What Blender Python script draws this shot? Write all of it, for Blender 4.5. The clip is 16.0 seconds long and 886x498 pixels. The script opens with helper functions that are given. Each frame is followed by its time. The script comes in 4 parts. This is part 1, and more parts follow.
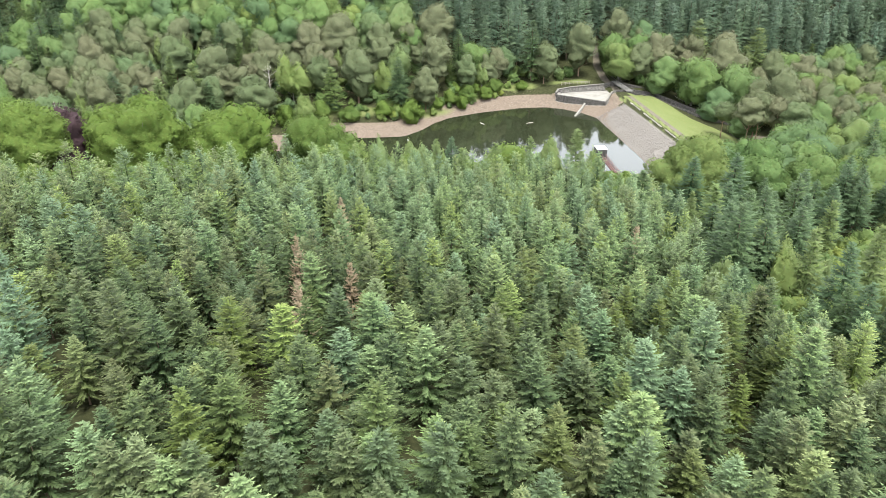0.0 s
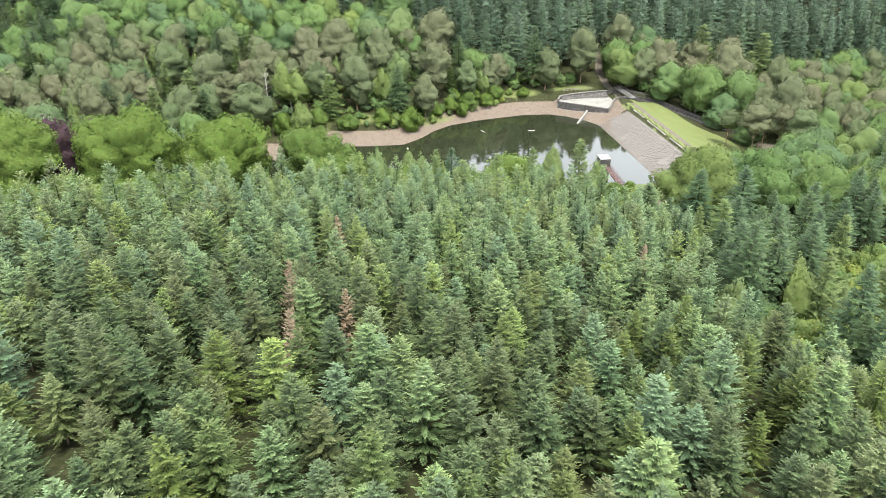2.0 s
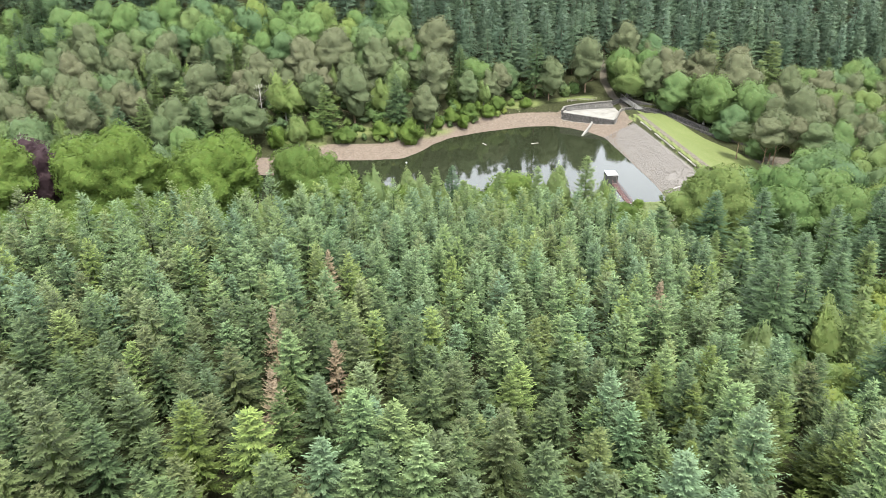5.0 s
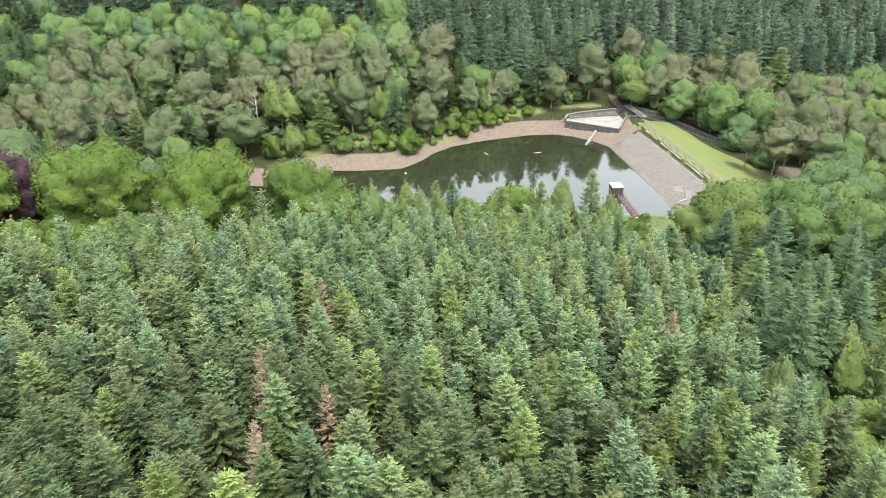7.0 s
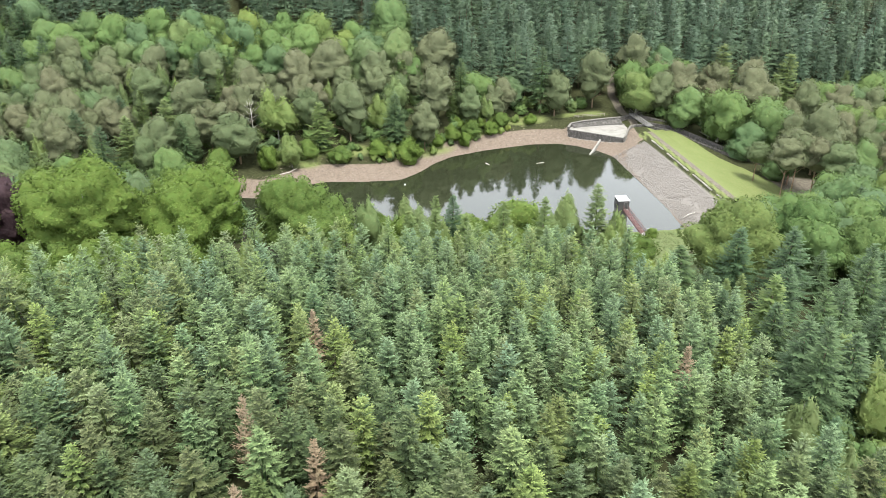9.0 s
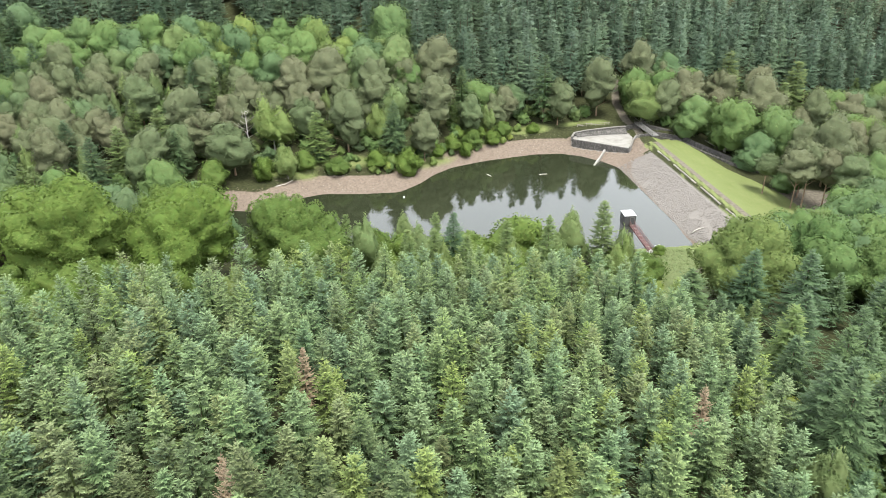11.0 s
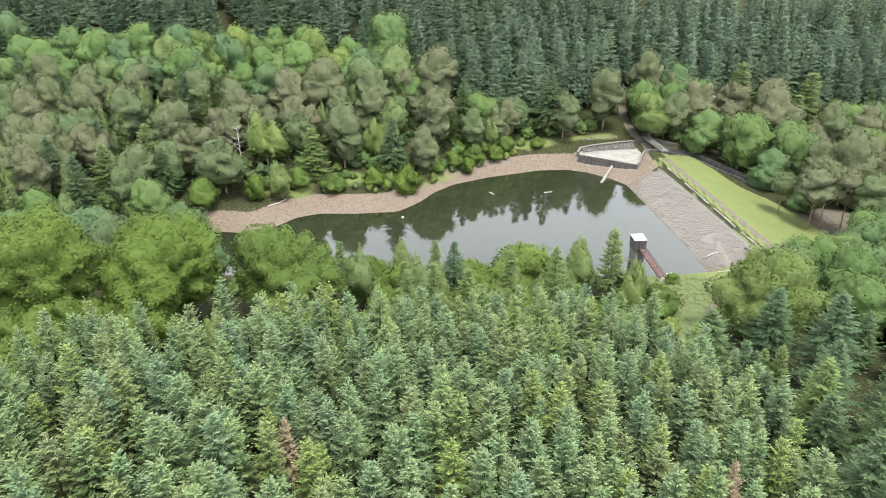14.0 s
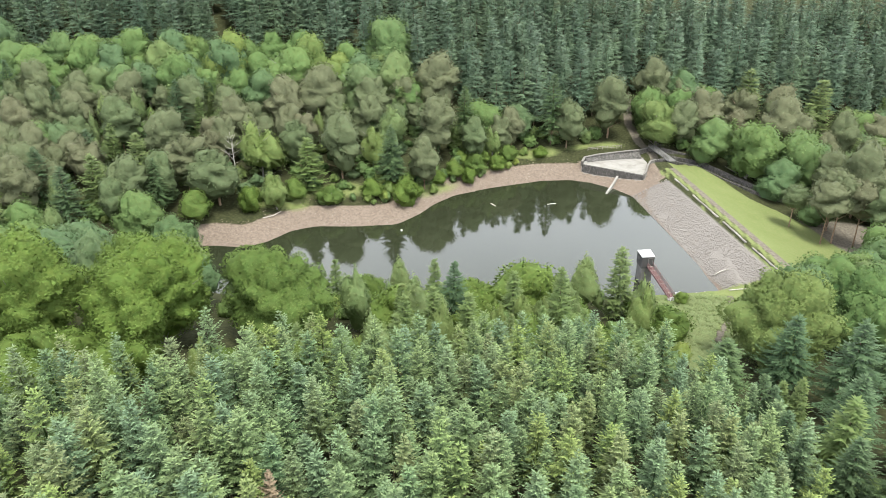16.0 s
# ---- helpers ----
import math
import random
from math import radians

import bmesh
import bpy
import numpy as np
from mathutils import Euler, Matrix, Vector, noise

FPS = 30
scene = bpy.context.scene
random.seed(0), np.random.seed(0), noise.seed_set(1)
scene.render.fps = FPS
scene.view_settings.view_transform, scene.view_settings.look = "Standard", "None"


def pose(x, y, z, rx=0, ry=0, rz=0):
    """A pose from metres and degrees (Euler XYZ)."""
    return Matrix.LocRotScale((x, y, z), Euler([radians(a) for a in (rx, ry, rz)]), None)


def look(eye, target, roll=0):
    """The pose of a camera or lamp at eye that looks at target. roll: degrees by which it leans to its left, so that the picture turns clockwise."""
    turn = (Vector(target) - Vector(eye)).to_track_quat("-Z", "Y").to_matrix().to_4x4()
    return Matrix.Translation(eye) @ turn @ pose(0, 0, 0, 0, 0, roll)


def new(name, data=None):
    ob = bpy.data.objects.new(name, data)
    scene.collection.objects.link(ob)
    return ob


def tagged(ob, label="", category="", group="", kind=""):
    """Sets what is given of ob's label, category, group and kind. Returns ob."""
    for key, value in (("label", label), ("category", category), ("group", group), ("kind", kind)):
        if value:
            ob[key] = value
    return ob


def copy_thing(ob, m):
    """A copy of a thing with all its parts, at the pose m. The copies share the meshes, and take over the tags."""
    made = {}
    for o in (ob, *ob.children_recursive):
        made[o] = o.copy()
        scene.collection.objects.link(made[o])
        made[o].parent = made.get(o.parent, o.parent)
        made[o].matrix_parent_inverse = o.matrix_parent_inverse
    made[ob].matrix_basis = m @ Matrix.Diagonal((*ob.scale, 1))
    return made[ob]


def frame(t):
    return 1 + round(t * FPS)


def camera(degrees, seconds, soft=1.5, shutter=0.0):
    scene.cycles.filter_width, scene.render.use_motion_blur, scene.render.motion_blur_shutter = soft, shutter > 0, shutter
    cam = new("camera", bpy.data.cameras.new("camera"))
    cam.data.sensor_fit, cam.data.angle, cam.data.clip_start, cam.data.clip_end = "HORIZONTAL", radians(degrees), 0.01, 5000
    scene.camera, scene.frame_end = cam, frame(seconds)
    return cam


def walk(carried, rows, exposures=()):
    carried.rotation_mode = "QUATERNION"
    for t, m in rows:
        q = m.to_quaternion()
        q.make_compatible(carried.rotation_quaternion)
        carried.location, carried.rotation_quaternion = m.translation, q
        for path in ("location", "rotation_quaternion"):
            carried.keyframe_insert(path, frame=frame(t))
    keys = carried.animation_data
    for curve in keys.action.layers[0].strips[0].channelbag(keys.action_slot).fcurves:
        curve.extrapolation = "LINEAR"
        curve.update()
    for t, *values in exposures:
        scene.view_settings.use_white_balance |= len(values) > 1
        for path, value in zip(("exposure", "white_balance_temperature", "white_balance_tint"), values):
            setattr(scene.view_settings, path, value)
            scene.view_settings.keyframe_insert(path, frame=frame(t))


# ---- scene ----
cam = camera(60.0, 16.0, soft=0.55)
# t, eye x, y, z, yaw to the right, pitch, roll
PATH = [
    (0, 0.407, 0.477, 48.142, -0.480, -27.857, -0.133),
    (0.5, 0.407, 1.733, 48.274, -0.485, -27.828, -0.148),
    (1, 0.409, 3.107, 48.382, -0.491, -27.800, -0.162),
    (1.5, 0.411, 4.580, 48.470, -0.497, -27.772, -0.175),
    (2, 0.414, 6.138, 48.544, -0.504, -27.747, -0.187),
    (2.5, 0.419, 7.765, 48.607, -0.512, -27.722, -0.198),
    (3, 0.424, 9.451, 48.662, -0.520, -27.698, -0.208),
    (3.5, 0.430, 11.185, 48.714, -0.529, -27.676, -0.217),
    (4, 0.439, 12.957, 48.764, -0.538, -27.654, -0.224),
    (5, 0.458, 16.590, 48.870, -0.558, -27.615, -0.237),
    (6, 0.482, 20.304, 48.998, -0.581, -27.579, -0.246),
    (6.5, 0.496, 22.183, 49.073, -0.593, -27.563, -0.248),
    (7, 0.511, 24.072, 49.157, -0.606, -27.547, -0.250),
    (7.5, 0.526, 25.970, 49.251, -0.619, -27.533, -0.251),
    (8, 0.544, 27.877, 49.355, -0.633, -27.519, -0.251),
    (8.5, 0.562, 29.791, 49.468, -0.647, -27.506, -0.249),
    (9, 0.581, 31.714, 49.590, -0.662, -27.494, -0.247),
    (10, 0.624, 35.582, 49.859, -0.694, -27.473, -0.240),
    (11, 0.670, 39.483, 50.152, -0.728, -27.454, -0.228),
    (11.5, 0.696, 41.446, 50.302, -0.746, -27.446, -0.221),
    (12, 0.722, 43.416, 50.451, -0.765, -27.439, -0.212),
    (12.5, 0.750, 45.394, 50.597, -0.784, -27.432, -0.203),
    (13, 0.778, 47.377, 50.736, -0.804, -27.426, -0.192),
    (13.5, 0.808, 49.363, 50.865, -0.824, -27.420, -0.181),
    (14, 0.839, 51.349, 50.981, -0.845, -27.415, -0.168),
    (14.5, 0.871, 53.331, 51.078, -0.866, -27.411, -0.155),
    (15, 0.904, 55.305, 51.152, -0.888, -27.407, -0.141),
    (15.5, 0.939, 57.264, 51.200, -0.911, -27.404, -0.125),
    (16, 0.974, 59.200, 51.215, -0.934, -27.401, -0.109),
]
walk(cam, [(t, pose(x, y, z, 90 + pitch, 0, -yaw) @ pose(0, 0, 0, 0, 0, roll)) for t, x, y, z, yaw, pitch, roll in PATH], [(0, 0.66), (8, 0.59), (16, 0.50)])

# ---- world and light ----
world = bpy.data.worlds.new("world")
scene.world = world
world.use_nodes = True
wn, wl = world.node_tree.nodes, world.node_tree.links
wn.clear()
SUN_UP, SUN_TURN = 72.0, 152.0
w_out = wn.new("ShaderNodeOutputWorld")
w_bg = wn.new("ShaderNodeBackground")
w_sky = wn.new("ShaderNodeTexSky")
w_sky.sky_type, w_sky.sun_disc = "NISHITA", False
w_sky.sun_elevation, w_sky.sun_rotation = radians(SUN_UP), radians(SUN_TURN)
w_sky.air_density, w_sky.dust_density = 1.0, 3.0
w_cloud = wn.new("ShaderNodeTexNoise")
w_cloud.inputs["Scale"].default_value, w_cloud.inputs["Detail"].default_value = 2.2, 5.0
w_ramp = wn.new("ShaderNodeValToRGB")
w_ramp.color_ramp.elements[0].position, w_ramp.color_ramp.elements[0].color = 0.3, (5.0, 5.3, 5.8, 1)
w_ramp.color_ramp.elements[1].position, w_ramp.color_ramp.elements[1].color = 0.7, (8.0, 8.1, 8.2, 1)
w_mix = wn.new("ShaderNodeMix")
w_mix.data_type = "RGBA"
w_mix.inputs[0].default_value = 0.8
w_map = wn.new("ShaderNodeTexCoord")
wl.new(w_map.outputs["Generated"], w_cloud.inputs["Vector"])
wl.new(w_cloud.outputs["Fac"], w_ramp.inputs[0])
wl.new(w_sky.outputs[0], w_mix.inputs[6])
wl.new(w_ramp.outputs[0], w_mix.inputs[7])
w_sep = wn.new("ShaderNodeSeparateXYZ")
wl.new(w_map.outputs["Generated"], w_sep.inputs[0])
w_haze = wn.new("ShaderNodeMapRange")
for k, v in enumerate((0.45, 0.9, 5.4, 0.8)):
    w_haze.inputs[k + 1].default_value = v
wl.new(w_sep.outputs[2], w_haze.inputs[0])
w_mul = wn.new("ShaderNodeMix")
w_mul.data_type, w_mul.blend_type = "RGBA", "MULTIPLY"
w_mul.inputs[0].default_value = 1.0
wl.new(w_mix.outputs[2], w_mul.inputs[6])
wl.new(w_haze.outputs[0], w_mul.inputs[7])
wl.new(w_mul.outputs[2], w_bg.inputs[0])
w_bg.inputs[1].default_value = 0.08
wl.new(w_bg.outputs[0], w_out.inputs[0])

sun = new("sun", bpy.data.lights.new("sun", "SUN"))
sun.data.energy, sun.data.angle, sun.data.color = 4.8, radians(20), (0.97, 0.97, 0.90)
sun.matrix_world = look((0, 0, 200), (-math.sin(radians(SUN_TURN)), -math.cos(radians(SUN_TURN)), 200 - math.tan(radians(SUN_UP))))

# ---- materials ----


class Nodes:
    """A small builder for node materials."""

    def __init__(self, name):
        self.mat = bpy.data.materials.new(name)
        self.mat.use_nodes = True
        self.n, self.l = self.mat.node_tree.nodes, self.mat.node_tree.links
        self.n.clear()
        self.out = self.n.new("ShaderNodeOutputMaterial")

    def put(self, kind, *links, **values):
        node = self.n.new("ShaderNode" + kind)
        for key, value in values.items():
            if key == "operation":
                node.operation = value
            elif key == "data_type":
                node.data_type = value
            elif key == "blend_type":
                node.blend_type = value
            elif key == "attribute_name":
                node.attribute_name = value
            else:
                node.inputs[key.replace("_", " ")].default_value = value
        for socket, source in links:
            if isinstance(source, bpy.types.Node):
                source = source.outputs[0]
            if isinstance(source, bpy.types.NodeSocket):
                self.l.new(source, node.inputs[socket])
            else:
                node.inputs[socket].default_value = source
        return node

    def ramp(self, source, stops):
        node = self.put("ValToRGB", (0, source))
        e = node.color_ramp.elements
        while len(e) < len(stops):
            e.new(0.5)
        for k, (p, c) in enumerate(stops):
            e[k].position, e[k].color = p, (*c, 1)
        return node

    def noise(self, scale, detail=3.0, vector=None, rough=0.55):
        v = vector or self.n.new("ShaderNodeNewGeometry").outputs["Position"]
        return self.put("TexNoise", ("Vector", v), Scale=scale, Detail=detail, Roughness=rough)

    def mix(self, fac, a, b, blend="MIX"):
        node = self.put("Mix", (0, fac), (6, a), (7, b), data_type="RGBA", blend_type=blend)
        return node.outputs[2]

    def math(self, op, a, b=0.0, c=0.0):
        return self.put("Math", (0, a), (1, b), (2, c), operation=op)

    def bsdf(self, color, rough=0.8, spec=0.3, metal=0.0, bump=None, strength=0.4, distance=0.05):
        b = self.put("BsdfPrincipled", ("Base Color", color), ("Roughness", rough), ("Metallic", metal), ("Specular IOR Level", spec))
        if bump is not None:
            k = self.put("Bump", ("Height", bump), Strength=strength, Distance=distance)
            self.l.new(k.outputs[0], b.inputs["Normal"])
        self.l.new(b.outputs[0], self.out.inputs[0])
        return b


def rgb(c):
    return (c[0], c[1], c[2], 1.0)


def foliage(name, stops, tips, tip_amount=0.7, glow=0.3, lift=0.6, spread=0.12, mottle=0.35):
    """Leaves or needles: a colour for each tree, a paler one by tip (young growth and painted shade), small patches of
    both.
    """
    m = Nodes(name)
    info, geo = m.n.new("ShaderNodeObjectInfo"), m.n.new("ShaderNodeNewGeometry")
    tint = m.put("Attribute", attribute_name="tint")
    growth_shade = m.put("Attribute", attribute_name="tip")
    pick = m.math("FRACT", m.math("ADD", info.outputs["Random"], tint.outputs["Fac"]))
    base = m.ramp(pick, stops)
    fresh = m.ramp(pick, tips)
    young = m.math("MULTIPLY", growth_shade.outputs["Fac"], tip_amount * lift)
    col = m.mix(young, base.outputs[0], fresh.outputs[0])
    patch = m.noise(0.9, 2.0)
    hue = m.put("HueSaturation", ("Color", col))
    m.l.new(m.math("MULTIPLY_ADD", patch.outputs[0], 0.05, 0.475).outputs[0], hue.inputs["Hue"])
    island = m.math("MULTIPLY_ADD", geo.outputs["Random Per Island"], spread, 1.0 - spread * 0.5)
    m.l.new(m.math("MULTIPLY", island, m.math("MULTIPLY_ADD", patch.outputs[0], mottle, 1.0 - mottle * 0.5)).outputs[0], hue.inputs["Value"])
    diff = m.put("BsdfPrincipled", ("Base Color", hue.outputs[0]), Roughness=0.7)
    diff.inputs["Specular IOR Level"].default_value = 0.12
    thin = m.put("BsdfTranslucent", ("Color", hue.outputs[0]))
    both = m.put("MixShader", (0, glow), (1, diff), (2, thin))
    m.l.new(both.outputs[0], m.out.inputs[0])
    return m.mat


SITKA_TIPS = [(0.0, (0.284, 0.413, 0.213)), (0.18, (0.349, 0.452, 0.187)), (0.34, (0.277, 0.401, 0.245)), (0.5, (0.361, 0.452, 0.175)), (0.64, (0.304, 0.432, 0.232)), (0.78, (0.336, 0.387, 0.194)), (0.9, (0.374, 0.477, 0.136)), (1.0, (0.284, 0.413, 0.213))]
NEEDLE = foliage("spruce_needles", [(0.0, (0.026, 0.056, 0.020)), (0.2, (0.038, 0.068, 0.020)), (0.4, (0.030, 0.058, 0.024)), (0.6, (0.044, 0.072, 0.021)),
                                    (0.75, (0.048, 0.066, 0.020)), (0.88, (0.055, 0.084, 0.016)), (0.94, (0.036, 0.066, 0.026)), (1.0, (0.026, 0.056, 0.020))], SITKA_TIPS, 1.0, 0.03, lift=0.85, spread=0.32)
# darker, more olive needle colours, mostly for the nearer trees
OLIVE_NEEDLE = foliage("olive_spruce_needles", [(0.0, (0.019, 0.039, 0.013)), (0.25, (0.027, 0.047, 0.017)), (0.5, (0.031, 0.049, 0.011)), (0.75, (0.035, 0.049, 0.013)), (0.9, (0.046, 0.066, 0.010)), (1.0, (0.019, 0.039, 0.013))],
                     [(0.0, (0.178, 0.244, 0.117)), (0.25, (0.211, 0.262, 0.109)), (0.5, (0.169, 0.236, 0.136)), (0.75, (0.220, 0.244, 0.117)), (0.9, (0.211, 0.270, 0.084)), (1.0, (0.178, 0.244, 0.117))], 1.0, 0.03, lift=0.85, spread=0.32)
# same spruce made paler and bluer: distance haze painted into the needle colour
HAZED_NEEDLE = foliage("hazed_spruce_needles", [(0.0, (0.080, 0.132, 0.080)), (0.5, (0.096, 0.148, 0.092)), (1.0, (0.104, 0.155, 0.084))], [(0.0, (0.18, 0.255, 0.165)), (0.5, (0.21, 0.275, 0.18)), (1.0, (0.19, 0.265, 0.15))], 1.0, 0.08, lift=0.75)
DARK_NEEDLE = foliage("dark_spruce_needles", [(0.0, (0.031, 0.062, 0.025)), (0.5, (0.040, 0.071, 0.029)), (1.0, (0.046, 0.077, 0.025))], [(0.0, (0.139, 0.212, 0.108)), (0.5, (0.160, 0.227, 0.119)), (1.0, (0.150, 0.217, 0.093))], 1.0, 0.08, lift=0.85)
PINE_NEEDLE = foliage("pine_needles", [(0.0, (0.084, 0.107, 0.051)), (0.35, (0.104, 0.109, 0.060)), (0.7, (0.077, 0.110, 0.048)), (1.0, (0.110, 0.111, 0.063))], [(0.0, (0.154, 0.176, 0.092)), (0.35, (0.180, 0.176, 0.104)), (0.7, (0.141, 0.180, 0.084)), (1.0, (0.185, 0.176, 0.107))], 0.8, 0.12, spread=0.26)
LEAF = foliage("broad_leaves", [(0.0, (0.071, 0.123, 0.040)), (0.25, (0.098, 0.153, 0.050)), (0.45, (0.069, 0.118, 0.054)), (0.7, (0.092, 0.133, 0.060)), (0.9, (0.115, 0.157, 0.042)), (1.0, (0.085, 0.134, 0.050))],
               [(0.0, (0.169, 0.249, 0.080)), (0.3, (0.211, 0.273, 0.089)), (0.5, (0.155, 0.221, 0.108)), (0.75, (0.197, 0.254, 0.117)), (0.9, (0.240, 0.291, 0.080)), (1.0, (0.169, 0.249, 0.080))], 0.7, 0.18)
BEECH_LEAF = foliage("beech_leaves", [(0.0, (0.080, 0.129, 0.024)), (0.5, (0.098, 0.146, 0.031)), (1.0, (0.077, 0.122, 0.030))], [(0.0, (0.186, 0.259, 0.063)), (1.0, (0.169, 0.240, 0.066))], 0.8, 0.22, spread=0.34)
BIRCH_LEAF = foliage("birch_leaves", [(0.0, (0.120, 0.175, 0.064)), (0.5, (0.139, 0.187, 0.077)), (1.0, (0.148, 0.200, 0.060))], [(0.0, (0.29, 0.35, 0.16)), (1.0, (0.28, 0.34, 0.14))], 0.7, 0.3)
LARCH = foliage("larch_needles", [(0.0, (0.104, 0.158, 0.047)), (0.5, (0.123, 0.166, 0.061)), (1.0, (0.101, 0.152, 0.047))], [(0.0, (0.266, 0.332, 0.133)), (1.0, (0.285, 0.342, 0.114))], 0.8, 0.2)
SHRUB_LEAF = foliage("shrub_leaves", [(0.0, (0.130, 0.177, 0.047)), (0.3, (0.085, 0.142, 0.052)), (0.55, (0.159, 0.201, 0.047)), (0.75, (0.083, 0.132, 0.054)), (1.0, (0.130, 0.177, 0.047))],
                     [(0.0, (0.307, 0.378, 0.100)), (0.35, (0.236, 0.330, 0.118)), (0.55, (0.366, 0.413, 0.094)), (0.8, (0.224, 0.319, 0.130)), (1.0, (0.307, 0.378, 0.100))], 0.7, 0.2)
COPPER_LEAF = foliage("copper_leaves", [(0.0, (0.050, 0.032, 0.040)), (1.0, (0.070, 0.042, 0.048))], [(0.0, (0.12, 0.085, 0.09)), (1.0, (0.13, 0.09, 0.09))])
DEAD_NEEDLE = foliage("dead_needles", [(0.0, (0.342, 0.258, 0.168)), (1.0, (0.372, 0.288, 0.192))], [(0.0, (0.540, 0.432, 0.300)), (1.0, (0.504, 0.414, 0.300))])
BRACKEN = foliage("bracken_fronds", [(0.0, (0.129, 0.176, 0.062)), (0.5, (0.160, 0.199, 0.078)), (1.0, (0.191, 0.211, 0.105))], [(0.0, (0.257, 0.304, 0.140)), (1.0, (0.289, 0.296, 0.172))])


def bark(name, low, high, streak=6.0):
    m = Nodes(name)
    n = m.noise(streak, 4.0)
    m.bsdf(m.ramp(n, [(0.35, low), (0.65, high)]), 0.9, 0.15, bump=n.outputs[0], strength=0.6, distance=0.05)
    return m.mat


SPRUCE_BARK = bark("spruce_bark", (0.085, 0.060, 0.042), (0.16, 0.12, 0.085))
PINE_BARK = bark("pine_bark", (0.15, 0.105, 0.075), (0.29, 0.20, 0.14))
GREY_BARK = bark("grey_bark", (0.13, 0.125, 0.11), (0.27, 0.26, 0.23))
DEAD_WOOD = bark("bleached_wood", (0.34, 0.31, 0.28), (0.52, 0.49, 0.45))

# ---- the lie of the land ----
WATER = -40.7
CREST = -35.2
# the lake's outline at the present low water
LAKE = [(-76.5, 225), (-72.8, 234), (-63.8, 237.8), (-54, 237), (-48.8, 240), (-43.5, 246.8), (-37.5, 249.8), (-27, 249.8), (-15, 251.2), (-9, 258), (-5.2, 264.8), (0.8, 271.5), (12, 277.5),
        (28.5, 283.5), (37.5, 284.2), (43.5, 282), (50.2, 276.8), (55.5, 270), (57.8, 257.2), (60.8, 243), (63, 219), (63.8, 215.2), (49.5, 212.2), (30, 210.8), (7.5, 210), (-15, 207.8), (-37.5, 207.8), (-63.8, 213.8)]
# spillway: the apron's outline, and the floor of the channel that leaves it
BASIN = [(41.8, 287.6), (58.8, 278.6), (62.4, 290.4), (60.9, 297.0), (52.4, 294.4), (42.4, 291.2)]
CHANNEL = [(63.5, 292, -38.6), (70, 294.5, -38.9), (80, 292.5, -40.2), (87, 283.5, -41.4), (93.5, 277.5, -42.6), (101, 275.5, -44.2), (114, 271, -46)]
DAM_A, DAM_B = Vector((65.7, 276)), Vector((76.9, 214.5))


def outline_distance(x, y, pts):
    """Signed distance to a closed outline, positive outside."""
    d = np.full(np.shape(x), 1e9)
    inside = np.zeros(np.shape(x), bool)
    for (ax, ay), (bx, by) in zip(pts, pts[1:] + pts[:1]):
        ex, ey = bx - ax, by - ay
        k = np.clip(((x - ax) * ex + (y - ay) * ey) / (ex * ex + ey * ey), 0, 1)
        d = np.minimum(d, np.hypot(x - ax - k * ex, y - ay - k * ey))
        if ey != 0:
            inside ^= ((ay > y) != (by > y)) & (x < (y - ay) / ey * ex + ax)
    return np.where(inside, -d, d)


def soft_max(a, b, k=3.0):
    h = np.clip(0.5 + 0.5 * (a - b) / k, 0, 1)
    return b + (a - b) * h + k * h * (1 - h)


def ripple(x, y, size, seed):
    """Smooth uneven ground, about -1 to 1."""
    a = np.sin(x / size + seed) * np.cos(y / size * 1.13 - seed * 2.1)
    b = np.sin((x * 0.8 + y * 0.6) / size * 1.9 + seed * 3.7) * np.sin((y * 0.8 - x * 0.6) / size * 2.3 + seed)
    return 0.6 * a + 0.4 * b


def dam_axes(x, y):
    """Metres downstream of the kerb, and along the crest from its north end."""
    along = (DAM_B - DAM_A).normalized()
    v = (x - DAM_A.x) * along.x + (y - DAM_A.y) * along.y
    u = (x - DAM_A.x) * -along.y + (y - DAM_A.y) * along.x
    return u, v


